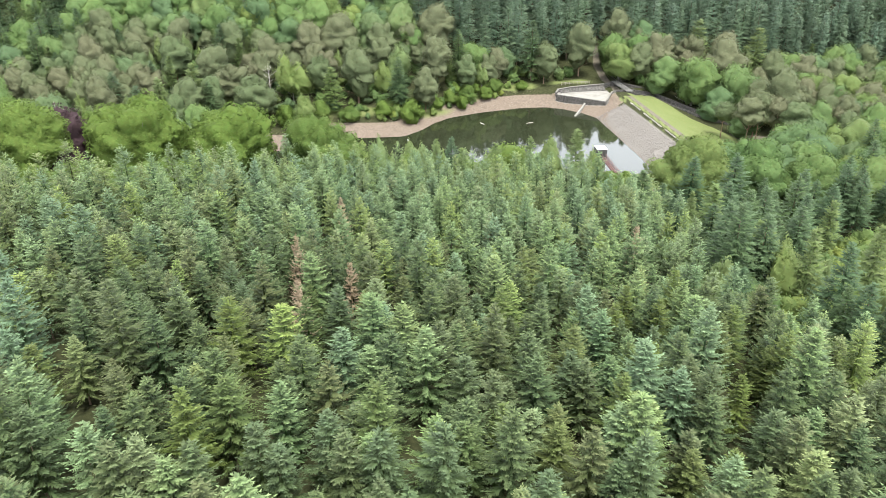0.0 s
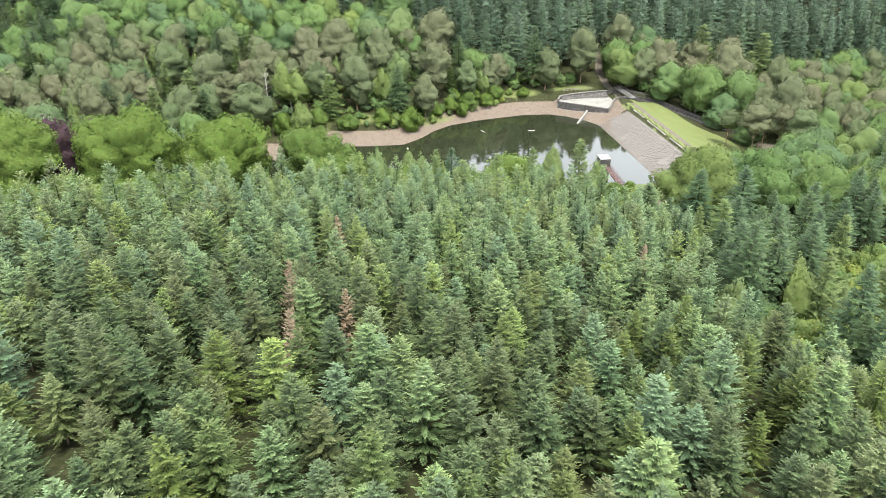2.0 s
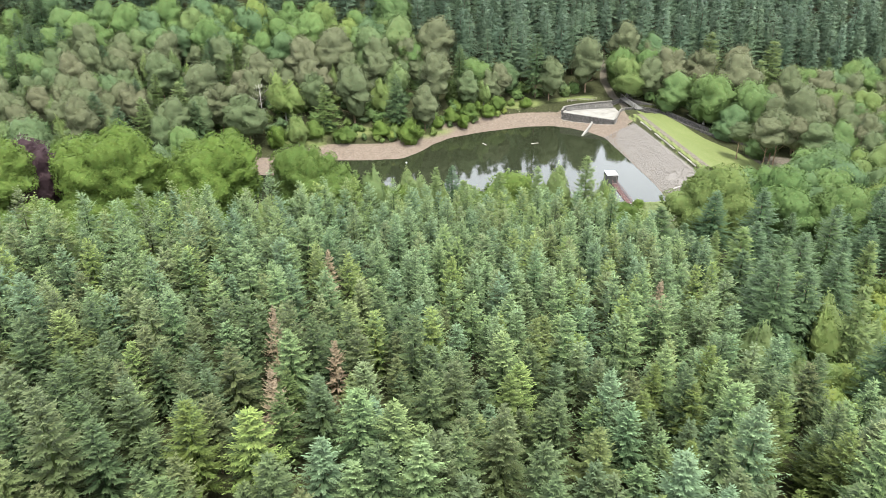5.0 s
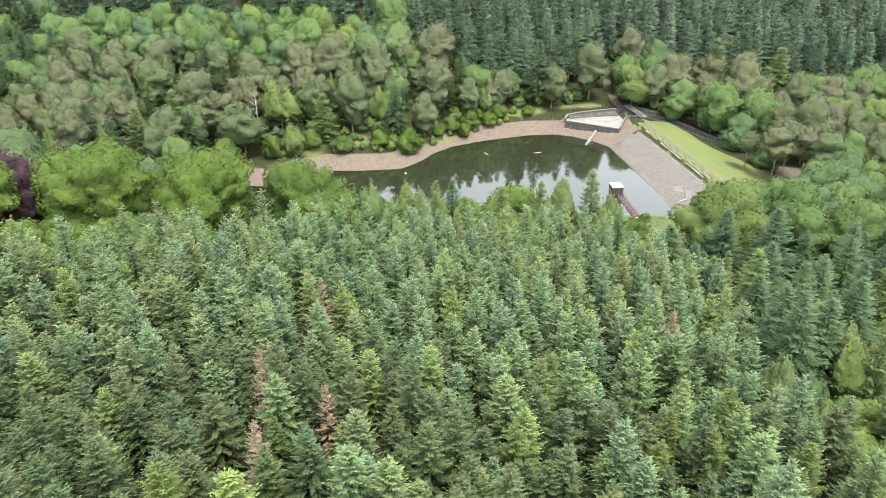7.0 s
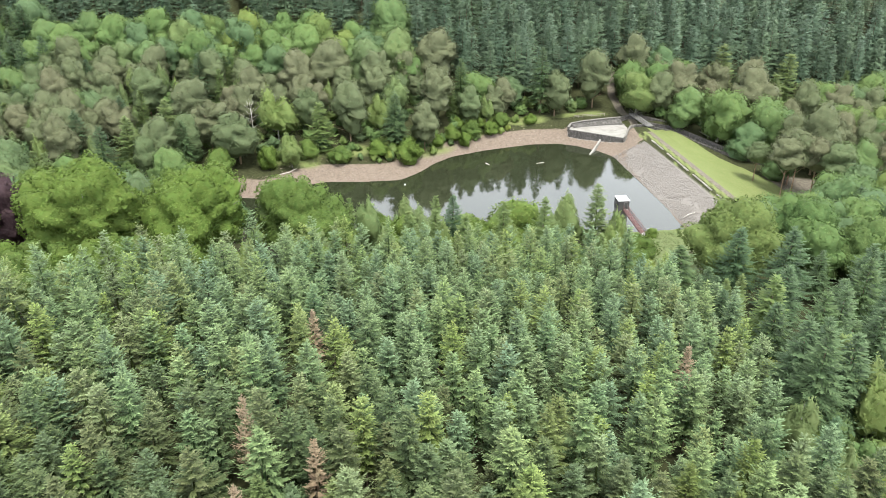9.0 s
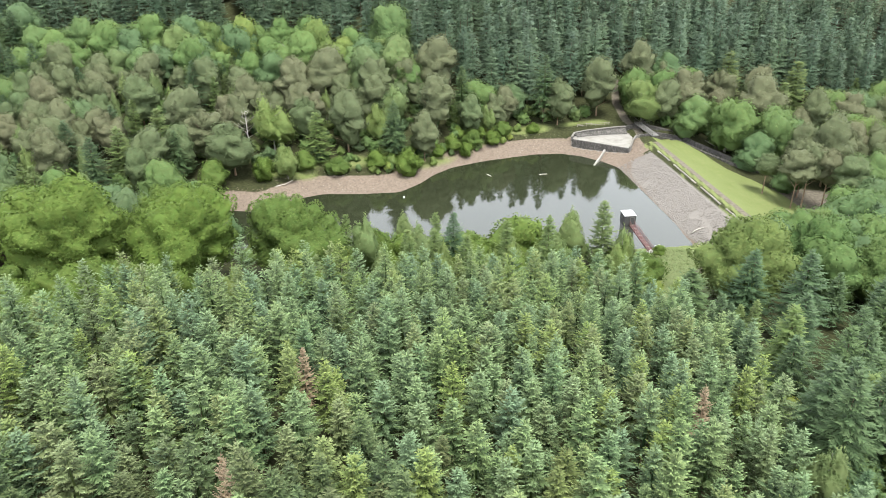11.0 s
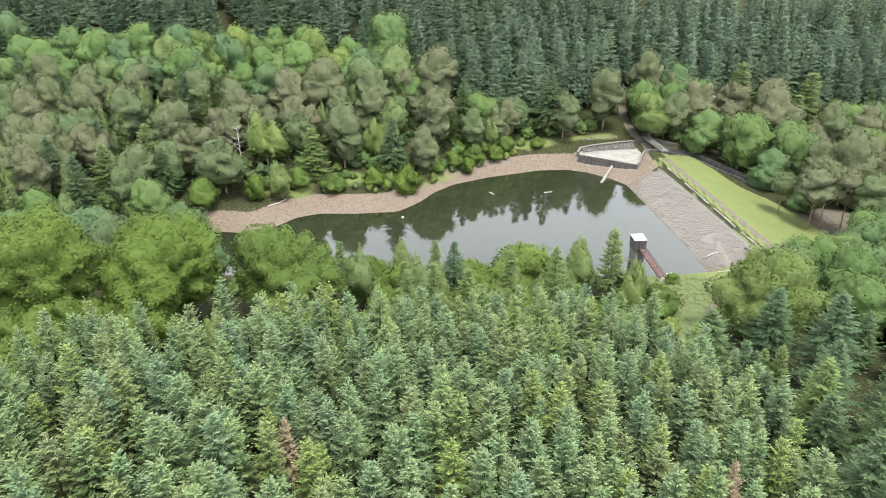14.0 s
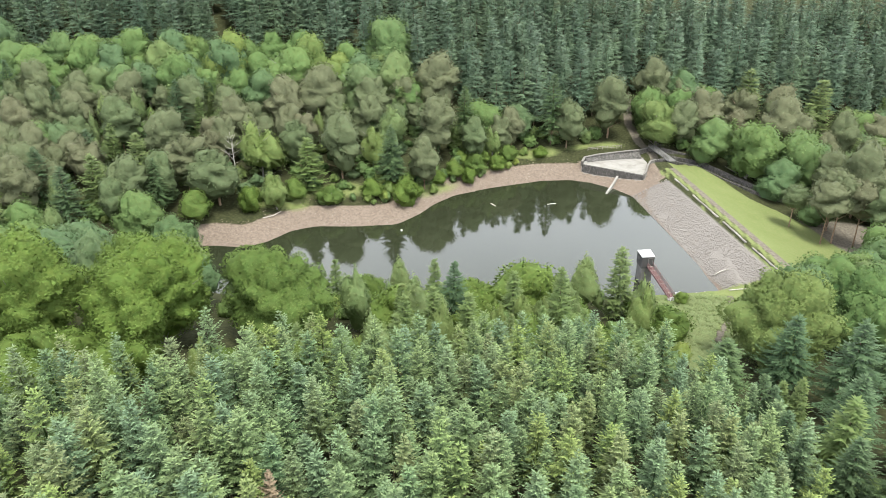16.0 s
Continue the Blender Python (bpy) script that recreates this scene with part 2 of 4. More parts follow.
def ground(x, y):
    """Height of the land at x, y (arrays or numbers)."""
    x, y = np.asarray(x, float), np.asarray(y, float)
    fade = np.clip((214 - y) / 68, 0, 1)
    south = np.interp(y, [-450, 0, 45, 116.2, 153.8, 208.5, 315], [90, -1.5, -7.5, -15.8, -23.2, -37.3, -75])
    south = south - 0.10 * x * fade - np.clip(x - 45, 0, 45) * 0.06 * fade
    foot = np.interp(x, [-300, -75, -7.5, 37.5, 75, 120, 225], [232.5, 241.5, 261, 289.5, 294, 294, 296.2])
    low = np.interp(x, [-300, -75, 60, 78.8, 105, 225], [-28.5, -38.2, -38.4, -38.2, -44.2, -49.5])
    north = low + np.interp(y - foot, [-375, 0, 45, 82.5, 120, 525], [-45, 0, 6.8, 15.8, 28.5, 153.8])
    land = soft_max(soft_max(south, north), low) + 0.5 * ripple(x, y, 7.0, 1.3)
    d = outline_distance(x, y, LAKE)
    rise = np.interp(y, [214, 232], [0.85, 0.34])
    shore = WATER + np.where(d > 0, rise * d, 0.25 * d) + np.where(d > 9, (d - 9) * 3.0, 0.0)
    land = np.minimum(land, shore)
    u, v = dam_axes(x, y)
    bank = np.minimum(CREST, np.where(u < 0, CREST + 0.46 * u, CREST - 0.36 * np.clip(u - 3.2, 0, None)))
    bank = bank - 0.5 * np.clip(-10 - v, 0, None) - 0.5 * np.clip(v - 69, 0, None)
    z = np.maximum(land, bank)
    near = outline_distance(x, y, BASIN)
    facing = y < 289.4 - 0.53 * (x - 41.8)
    z = np.where((near < 3.0) & facing, np.minimum(z, -37.6), z)
    z = np.where((near < 0.6) & ~facing, -37.25, z)
    for (ax, ay, az), (bx, by, bz) in zip(CHANNEL, CHANNEL[1:]):
        ex, ey = bx - ax, by - ay
        k = np.clip(((x - ax) * ex + (y - ay) * ey) / (ex * ex + ey * ey), 0, 1)
        off = np.hypot(x - ax - k * ex, y - ay - k * ey)
        z = np.where(off < 3.2, np.minimum(z, az + k * (bz - az) + 2.2 * np.clip(off - 1.9, 0, None)), z)
    return z


def height(x, y):
    return float(ground(x, y))


# ---- meshes from arrays ----


def quad_mesh(name, verts, quads, mats, attrs=None, index=None, smooth=False, normals=None):
    me = bpy.data.meshes.new(name)
    verts, quads = np.asarray(verts, np.float32), np.asarray(quads, np.int32)
    me.vertices.add(len(verts))
    me.vertices.foreach_set("co", verts.ravel())
    total = np.where(quads[:, 3] == quads[:, 0], 3, 4).astype(np.int32)
    keep = np.ones(quads.shape, bool)
    keep[:, 3] = total == 4
    loops = quads[keep]
    me.loops.add(len(loops))
    me.loops.foreach_set("vertex_index", loops)
    me.polygons.add(len(quads))
    me.polygons.foreach_set("loop_start", np.concatenate([[0], np.cumsum(total)[:-1]]).astype(np.int32))
    me.polygons.foreach_set("loop_total", total)
    if index is not None:
        me.polygons.foreach_set("material_index", np.asarray(index, np.int32))
    me.polygons.foreach_set("use_smooth", np.full(len(quads), smooth))
    for m in mats:
        me.materials.append(m)
    for key, value in (attrs or {}).items():
        a = me.attributes.new(key, "FLOAT", "POINT")
        a.data.foreach_set("value", np.asarray(value, np.float32))
    me.update(calc_edges=True)
    me.validate()
    if normals is not None:
        me.normals_split_custom_set_from_vertices(np.asarray(normals, np.float32))
    return me


def join(chunks):
    """Chunks of (verts, quads, tip, normals) as one."""
    vs, qs, ts, ns, n = [], [], [], [], 0
    for v, q, t, w in chunks:
        vs.append(v), qs.append(q + n), ts.append(t), ns.append(w)
        n += len(v)
    return np.concatenate(vs), np.concatenate(qs), np.concatenate(ts), np.concatenate(ns)


def tube(points, radii, sides=6):
    """A tapered limb through points."""
    p, r = np.asarray(points, float), np.asarray(radii, float)
    ang = np.arange(sides) * 2 * math.pi / sides
    rings = []
    for k in range(len(p)):
        d = p[min(k + 1, len(p) - 1)] - p[max(k - 1, 0)]
        d /= np.linalg.norm(d)
        a = np.cross(d, (0.31, 0.95, 0.05) if abs(d[2]) > 0.5 else (0, 0, 1))
        a /= np.linalg.norm(a)
        b = np.cross(d, a)
        rings.append(p[k] + r[k] * (np.cos(ang)[:, None] * a + np.sin(ang)[:, None] * b))
    v = np.concatenate(rings)
    n = unit(v - np.repeat(p, sides, 0))
    q = [(k * sides + i, k * sides + (i + 1) % sides, (k + 1) * sides + (i + 1) % sides, (k + 1) * sides + i) for k in range(len(p) - 1) for i in range(sides)]
    return v, np.array(q), np.zeros(len(v)), n


def sprays(base, along, side, length, width, tip0, tip1, facing):
    """Bent leaf-shaped quads: one for each row of base, shaded as the soft mass that they belong to."""
    base, along, side = np.asarray(base), np.asarray(along), np.asarray(side)
    length, width = np.asarray(length)[:, None], np.asarray(width)[:, None]
    mid = base + along * length * 0.5
    v = np.stack([base, mid + side * width * 0.5, base + along * length - np.array([0, 0, 0.1]) * length, mid - side * width * 0.5], 1).reshape(-1, 3)
    n = len(base)
    t = np.stack([tip0, (np.asarray(tip0) + tip1) / 2, tip1, (np.asarray(tip0) + tip1) / 2], 1).reshape(-1)
    q = np.arange(4 * n).reshape(n, 4)
    w = v.reshape(n, 4, 3)
    back = np.einsum("ij,ij->i", np.cross(w[:, 2] - w[:, 0], w[:, 3] - w[:, 1]), facing) < 0
    q[back] = q[back][:, ::-1]
    return v, q, t, np.repeat(facing, 4, 0)


def needles(base, along, side, length, width, tip0, tip1, facing):
    """Pointed three-cornered sprays (a fourth corner that repeats the first makes a triangle)."""
    base, along, side = np.asarray(base), np.asarray(along), np.asarray(side)
    length, width = np.asarray(length)[:, None], np.asarray(width)[:, None]
    root = base + along * length * 0.12
    v = np.stack([root + side * width * 0.5, root - side * width * 0.5, base + along * length - np.array([0, 0, 0.1]) * length], 1)
    n = len(base)
    q = np.arange(3 * n).reshape(n, 3)
    back = np.einsum("ij,ij->i", np.cross(v[:, 1] - v[:, 0], v[:, 2] - v[:, 0]), facing) < 0
    q[back] = q[back][:, ::-1]
    t = np.stack([tip0, tip0, tip1], 1).reshape(-1)
    return v.reshape(-1, 3), np.concatenate([q, q[:, :1]], 1), t, np.repeat(facing, 3, 0)


def core(r):
    """A block with eight corners, to be worn into a stone."""
    k = 0.62
    v = np.array([(x, y, z) for x in (-k, k) for y in (-k, k) for z in (-k, k)])
    q = np.array([(0, 1, 3, 2), (4, 6, 7, 5), (0, 4, 5, 1), (2, 3, 7, 6), (0, 2, 6, 4), (1, 5, 7, 3)])
    return v * r, q


def unit(v):
    return v / np.maximum(np.linalg.norm(v, axis=1, keepdims=True), 1e-9)


def conifer(rng, h, r, bare, gap, per, step, leaf, droop, ragged=0.3, power=0.85, thin=0.42, curl=0.2, loose=14):
    """Whorls of boughs set with sprays. gap: metres between whorls, per: boughs in a whorl, step: metres between sprays, curl: how far the ends lift."""
    rows = []
    up = np.array([0, 0, 1.0])
    z = bare * h
    lop = rng.uniform(0, 6.283)
    while z < h * 0.985:
        f = (z - bare * h) / (h * (1 - bare))
        reach = r * (1 - f) ** power * (0.7 + 0.3 * min(1, f * 4 + 0.25)) * rng.uniform(0.86, 1.1)
        count = max(4, int(round(per * (0.5 + 0.5 * (1 - f)))))
        turn = rng.uniform(0, 6.283)
        for k in range(count):
            az = turn + (k + rng.uniform(-0.35, 0.35)) * 6.283 / count
            L = max(0.42, reach * (1 + rng.uniform(-ragged, ragged * 0.8)) * (1 + 0.12 * math.cos(az - lop)))
            pitch = math.radians(np.interp(f, [0, 0.5, 0.85, 1], [-droop, -droop * 0.4, 14, 38]) + rng.uniform(-loose, loose))
            out = np.array([math.cos(az), math.sin(az), 0.0])
            flat = np.array([-math.sin(az), math.cos(az), 0.0])
            s = np.arange((0.3 if L > 1.6 else 0.08) * L, L, step)
            if len(s) < 2:
                s = np.array([L * 0.3, L * 0.75])
            q = s / L
            z0 = z + rng.uniform(-0.6, 0.6) * gap
            pale = rng.uniform(0.8, 1.15)
            pts = out * (s * math.cos(pitch))[:, None] + up * (z0 + s * math.sin(pitch) + curl * L * q ** 2.5)[:, None]
            # inner and lower boughs darker: shade painted into colour, along with pale young shoots
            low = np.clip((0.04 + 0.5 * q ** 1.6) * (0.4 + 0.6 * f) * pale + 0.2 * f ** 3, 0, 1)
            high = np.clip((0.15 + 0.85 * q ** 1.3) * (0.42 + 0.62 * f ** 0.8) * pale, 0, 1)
            wide = 0.42 + 0.9 * np.sin(np.clip(q * 1.15, 0, 1) * math.pi) ** 0.8
            for sgn in (-1, 1):
                j = rng.uniform(-0.2, 0.2, len(s))
                a = unit(out * (0.75 + j)[:, None] + flat * sgn * (0.85 - 0.3 * q)[:, None] + up * (math.sin(pitch) * 0.6 + 0.25 * q + rng.uniform(-0.3, 0.22, len(s)))[:, None])
                b = unit(np.cross(a, up) + up * rng.uniform(-0.35, 0.35, len(s))[:, None])
                size = leaf * wide * rng.uniform(0.8, 1.25, len(s))
                face = unit(up * 0.7 + out * 0.55 + flat * sgn * 0.3 + rng.normal(0, 0.24, (len(s), 3)))
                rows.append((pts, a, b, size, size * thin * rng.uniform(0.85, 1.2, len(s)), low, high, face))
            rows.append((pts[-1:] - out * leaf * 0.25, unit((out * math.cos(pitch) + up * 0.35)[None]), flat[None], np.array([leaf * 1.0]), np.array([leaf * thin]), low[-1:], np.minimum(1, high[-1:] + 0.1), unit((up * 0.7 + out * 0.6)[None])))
        z += gap * (1.12 - 0.66 * f) * rng.uniform(0.85, 1.15)
    ang = np.arange(4) * 1.57
    ring = np.stack([np.cos(ang), np.sin(ang), ang * 0], 1)
    rows.append((np.array([[0, 0, h * 0.95]] * 4), unit(ring * 0.14 + up), np.stack([np.sin(ang), -np.cos(ang), ang * 0], 1), np.full(4, h * 0.065), np.full(4, 0.15), np.full(4, 0.6), np.full(4, 1.0), unit(ring + up)))
    z = np.array([bare * h, h * (bare * 0.6 + 0.4), h * 0.84])
    heart = tube(np.stack([z * 0, z * 0, z], 1), np.array([0.09 * r, 0.05 * r, 0.01]), 5)
    return join([needles(*[np.concatenate(k) for k in zip(*rows)]), heart])


def swelling(rng, octaves, layered=1.0):
    """Rounded clumps with creases between them, as a height over the directions of a crown. octaves: (clumps, depth)."""
    sets = []
    for count, depth in octaves:
        p = unit(rng.normal(0, 1, (count, 3)))
        sets.append((p * np.array([1, 1, layered]), depth, 0.62 * math.sqrt(12.57 / count) * (0.5 + 0.5 * layered), rng.uniform(0.6, 1.2, count)))

    def height_over(d):
        total = np.zeros(len(d))
        for p, depth, reach, size in sets:
            gap = np.sqrt(((d[:, None] * np.array([1, 1, layered]) - p[None]) ** 2).sum(2)) / size[None]
            total += depth * np.clip(1 - (gap.min(1) / reach) ** 2, -0.8, 1)
        return total
    return height_over


def mass(rng, h, r, low, octaves, count, leaf, thin=0.6, around=16, rings=10, taper=0.0, layered=1.0, hang=0.0, wide=0.12):
    """A crown from low*h to h: a closed lumpy body under a coat of leaf sprays that follow its clumps."""
    swell = swelling(rng, octaves, layered)
    half = h * (1 - low) / 2
    size = np.array([r * rng.uniform(1 - wide, 1 + wide), r * rng.uniform(1 - wide, 1 + wide), half])
    tilt = rng.uniform(-0.12, 0.12, 2)

    def place(d, out=1.0):
        k = 0.83 * (1 + swell(d)) * out
        v = d * size * k[:, None]
        slim = 1 - taper * np.clip(d[:, 2] * 0.6 + 0.4, 0, 1)
        v[:, :2] = v[:, :2] * slim[:, None] + tilt * v[:, 2:3]
        return v + np.array([0, 0, h - half])

    def facing(d):
        a = unit(np.cross(d, np.array([0.31, 0.2, 0.93])))
        b = np.cross(d, a)
        e = 0.06
        n = np.cross(place(unit(d + a * e)) - place(unit(d - a * e)), place(unit(d + b * e)) - place(unit(d - b * e)))
        n = unit(n) * np.sign(np.einsum("ij,ij->i", n, d * size))[:, None]
        return unit(n + d * 0.2 + np.array([0, 0, 0.15]))

    up = np.cos(np.pi * (np.arange(rings) + 1) / (rings + 1))
    d = [(math.cos((k + 0.5 * (a % 2)) * 6.2832 / around) * math.sqrt(1 - u * u), math.sin((k + 0.5 * (a % 2)) * 6.2832 / around) * math.sqrt(1 - u * u), u) for a, u in enumerate(up) for k in range(around)]
    d = np.array(d + [(0, 0, 1.0), (0, 0, -1.0)])
    n = around
    q = [(a * n + k, (a + 1) * n + k, (a + 1) * n + (k + 1) % n, a * n + (k + 1) % n) for a in range(rings - 1) for k in range(n)]
    q += [(rings * n, k, (k + 1) % n, rings * n) for k in range(n)] + [(rings * n + 1, (rings - 1) * n + (k + 1) % n, (rings - 1) * n + k, rings * n + 1) for k in range(n)]
    # creases of the body stay darker: shade painted in through tip
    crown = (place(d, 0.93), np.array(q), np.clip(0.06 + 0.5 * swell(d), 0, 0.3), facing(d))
    d = unit(rng.normal(0, 1, (int(count * 1.5), 3)))
    d = d[(d[:, 2] > -0.35) | (rng.uniform(0, 1, len(d)) < 0.35)][:count]
    w, m = facing(d), len(d)
    p = place(d, 1.0) + w * (rng.uniform(-0.25, 0.6, m) * leaf)[:, None]
    a = unit(w * rng.uniform(0.1, 0.9, m)[:, None] + rng.normal(0, 0.75, (m, 3)) * np.array([1, 1, 0.6]) + np.array([0, 0, -hang]))
    side = unit(np.cross(a, w + rng.normal(0, 0.35, (m, 3))))
    length = leaf * rng.uniform(0.65, 1.4, m)
    # clump tops and upward sprays paler: light from above painted into the colour
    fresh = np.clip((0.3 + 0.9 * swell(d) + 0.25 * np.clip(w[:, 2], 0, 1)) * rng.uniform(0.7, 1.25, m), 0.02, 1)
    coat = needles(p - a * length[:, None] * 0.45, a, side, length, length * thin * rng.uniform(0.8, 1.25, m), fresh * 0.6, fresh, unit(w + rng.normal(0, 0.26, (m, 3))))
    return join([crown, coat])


def boughs(rng, h, r, low, count, thick=0.1):
    """Limbs from the trunk into the crown."""
    out = []
    for k in range(count):
        a, f = k * 2.4, (k + 0.5) / count
        tip = np.array([math.cos(a) * r * 0.75, math.sin(a) * r * 0.75, h * (low + (0.9 - low) * f)])
        root = np.array([0, 0, max(h * low * 0.7, tip[2] - r * 0.7)])
        out.append(tube([root, root * 0.45 + tip * 0.55 + np.array([0, 0, rng.uniform(-0.3, 0.1)]), tip], [thick, thick * 0.6, thick * 0.25], 4))
    return out


def thing(name, label, category, group=""):
    return tagged(new(name), label, category, group)


def part_mesh(name, me, parent, label=""):
    ob = new(name, me)
    ob.parent = parent
    return tagged(ob, label) if label else ob


def tree_proto(name, label, category, trunk, crown, bark_mat, leaf_mat, group=""):
    """A tree off stage: an Empty with a trunk and a crown, to be copied."""
    t = thing(name, label, category, group)
    part_mesh("trunk", quad_mesh("trunk", trunk[0], trunk[1], [bark_mat], smooth=True), t)
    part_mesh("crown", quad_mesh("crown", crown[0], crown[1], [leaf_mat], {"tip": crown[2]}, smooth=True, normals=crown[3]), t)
    return t


used = set()


def plant(proto, x, y, scale=1.0, turn=0.0, stretch=1.0, sink=0.15, lean=0.0):
    """Set a tree on the ground; the first one set is the one that was built."""
    m = Matrix.LocRotScale((x, y, height(x, y) - sink), Euler((lean, 0, turn)), (scale, scale, scale * stretch))
    if proto.name not in used:
        used.add(proto.name)
        proto.matrix_basis = m
        return proto
    return copy_thing(proto, Matrix(m) @ Matrix.Diagonal((1 / proto.scale[0], 1 / proto.scale[1], 1 / proto.scale[2], 1)))


def stand(name, label, category, spots, shapes, bark_mat, leaf_mat):
    """Many trees of one kind as one object. spots: x, y, scale, turn, stretch; shapes: (trunk, crown) arrays."""
    rng = np.random.default_rng(len(spots))
    vs, qs, ts, ns, tint, mi, n = [], [], [], [], [], [], 0
    for k, (x, y, s, a, e) in enumerate(spots):
        trunk, crown = shapes[k % len(shapes)]
        g = height(x, y) - 0.15
        hue = rng.uniform(0, 1)
        for part_no, (v, q, t, o) in enumerate((trunk, crown)):
            c, d = math.cos(a) * s, math.sin(a) * s
            w = np.empty_like(v)
            w[:, 0], w[:, 1], w[:, 2] = v[:, 0] * c - v[:, 1] * d + x, v[:, 0] * d + v[:, 1] * c + y, v[:, 2] * s * e + g
            turned = np.stack([o[:, 0] * math.cos(a) - o[:, 1] * math.sin(a), o[:, 0] * math.sin(a) + o[:, 1] * math.cos(a), o[:, 2]], 1)
            ns.append(turned)
            vs.append(w), qs.append(q + n), ts.append(t), tint.append(np.full(len(v), hue)), mi.append(np.full(len(q), part_no))
            n += len(v)
    cat = np.concatenate
    ob = new(name, quad_mesh(name, cat(vs), cat(qs), [bark_mat, leaf_mat], {"tip": cat(ts), "tint": cat(tint)}, cat(mi), True, cat(ns)))
    return tagged(ob, label, category, "", "stuff")


def inside(x, y, pts):
    return float(outline_distance(np.array(x), np.array(y), pts)) < 0


def scatter(rng, pts, gap, jitter=0.4, skip=None):
    """Places on a jittered lattice inside an outline."""
    xs, ys = [p[0] for p in pts], [p[1] for p in pts]
    gx, gy = np.meshgrid(np.arange(min(xs), max(xs) + gap, gap), np.arange(min(ys), max(ys) + gap, gap * 0.87))
    gx = gx + (np.arange(gx.shape[0]) % 2)[:, None] * gap * 0.5
    x = (gx + rng.uniform(-jitter, jitter, gx.shape) * gap).ravel()
    y = (gy + rng.uniform(-jitter, jitter, gx.shape) * gap).ravel()
    keep = outline_distance(x, y, pts) < 0
    if skip is not None:
        keep &= ~skip(x, y)
    return list(zip(x[keep], y[keep]))

# ---- ground, water ----
g = Nodes("ground_cover")
zones = {k: g.put("Attribute", attribute_name=k).outputs["Fac"] for k in ("grass", "beach", "dirt", "stone", "bracken")}
n_small, n_big, n_fine = g.noise(1.3, 5.0), g.noise(0.12, 4.0), g.noise(7.0, 3.0)
floor_c = g.ramp(n_small, [(0.3, (0.024, 0.026, 0.012)), (0.55, (0.042, 0.046, 0.020)), (0.75, (0.066, 0.068, 0.034))])
grass_c = g.mix(n_big.outputs[0], rgb((0.115, 0.145, 0.046)), rgb((0.165, 0.192, 0.076)))
grass_c = g.mix(g.ramp(n_small, [(0.45, (0, 0, 0)), (0.8, (0.6, 0.6, 0.6))]).outputs[0], grass_c, rgb((0.20, 0.20, 0.09)))
beach_c = g.ramp(n_small, [(0.25, (0.098, 0.074, 0.056)), (0.5, (0.150, 0.114, 0.088)), (0.75, (0.205, 0.162, 0.130))])
beach_c = g.mix(g.ramp(n_fine, [(0.4, (0, 0, 0)), (0.7, (0.5, 0.5, 0.5))]).outputs[0], beach_c.outputs[0], rgb((0.24, 0.21, 0.18)))
stone_c = g.ramp(n_fine, [(0.25, (0.13, 0.118, 0.105)), (0.5, (0.20, 0.183, 0.167)), (0.75, (0.26, 0.24, 0.22))])
dirt_c = g.ramp(n_small, [(0.3, (0.10, 0.085, 0.066)), (0.7, (0.175, 0.155, 0.125))])
brk_c = g.ramp(n_small, [(0.3, (0.09, 0.13, 0.04)), (0.7, (0.17, 0.19, 0.08))])
edge = g.math("MULTIPLY_ADD", n_small.outputs[0], 0.8, -0.4)


def zone_mix(col, key, over):
    fac = g.math("ADD", zones[key], g.math("MULTIPLY", edge, g.math("MULTIPLY", zones[key], g.math("SUBTRACT", 1.0, zones[key]))))
    sharp = g.ramp(fac, [(0.35, (0, 0, 0)), (0.65, (1, 1, 1))])
    return g.mix(sharp.outputs[0], col, over)


col = floor_c.outputs[0]
for key, over in (("bracken", brk_c.outputs[0]), ("beach", beach_c), ("grass", grass_c), ("stone", stone_c.outputs[0]), ("dirt", dirt_c.outputs[0])):
    col = zone_mix(col, key, over)
g.bsdf(col, 0.95, 0.1, bump=n_fine.outputs[0], strength=0.5, distance=0.15)
GROUND = g.mat


def steps(*stops):
    """Coordinates from (start, step) pairs; the last start is the end."""
    out = []
    for (a, s), (b, _) in zip(stops, stops[1:]):
        out += list(np.linspace(a, b, max(1, int(round((b - a) / s))), endpoint=False))
    return np.array(out + [stops[-1][0]])


gx = steps((-2500, 400), (-300, 20), (-100, 2.0), (30, 1.0), (112, 3.0), (200, 20), (500, 300), (2500, 1))
gy = steps((-2500, 400), (-300, 20), (0, 6), (150, 3), (200, 1.3), (305, 4), (370, 15), (700, 300), (3000, 1))
X, Y = np.meshgrid(gx, gy)
Z = ground(X, Y)
lake_d = outline_distance(X, Y, LAKE)
du, dv = dam_axes(X, Y)
on_dam = (dv > -5) & (dv < 72)
TOE = [(67.5, 288.8), (72.8, 295.5), (84, 280.5), (88.5, 270), (95.2, 264.8), (99, 258.8), (108, 247.5), (112.5, 238.5), (97.5, 222), (78, 211.5), (74.2, 225)]
south_turf = np.clip(0.6 - outline_distance(X, Y, [(64.5, 216.5), (66, 219), (70.5, 217.5), (75, 215), (74, 209), (66, 208), (60, 209)]) * 0.4, 0, 1)
in_toe = outline_distance(X, Y, TOE)
grass = np.clip(0.5 - in_toe * 0.6, 0, 1) * (du > 2.6) + np.clip(1 - np.abs(du - 1.2) / 1.5, 0, 1) * 0.9 * on_dam * (du > -0.6)
grass = np.maximum(grass, np.clip(1 - np.abs(du + 1.1) / 1.3, 0, 1) * np.clip(0.35 + ripple(X, Y, 4.0, 4.4) + np.clip((dv - 30) / 40, 0, 0.6), 0, 0.9) * on_dam)
grass = np.maximum(grass, south_turf)
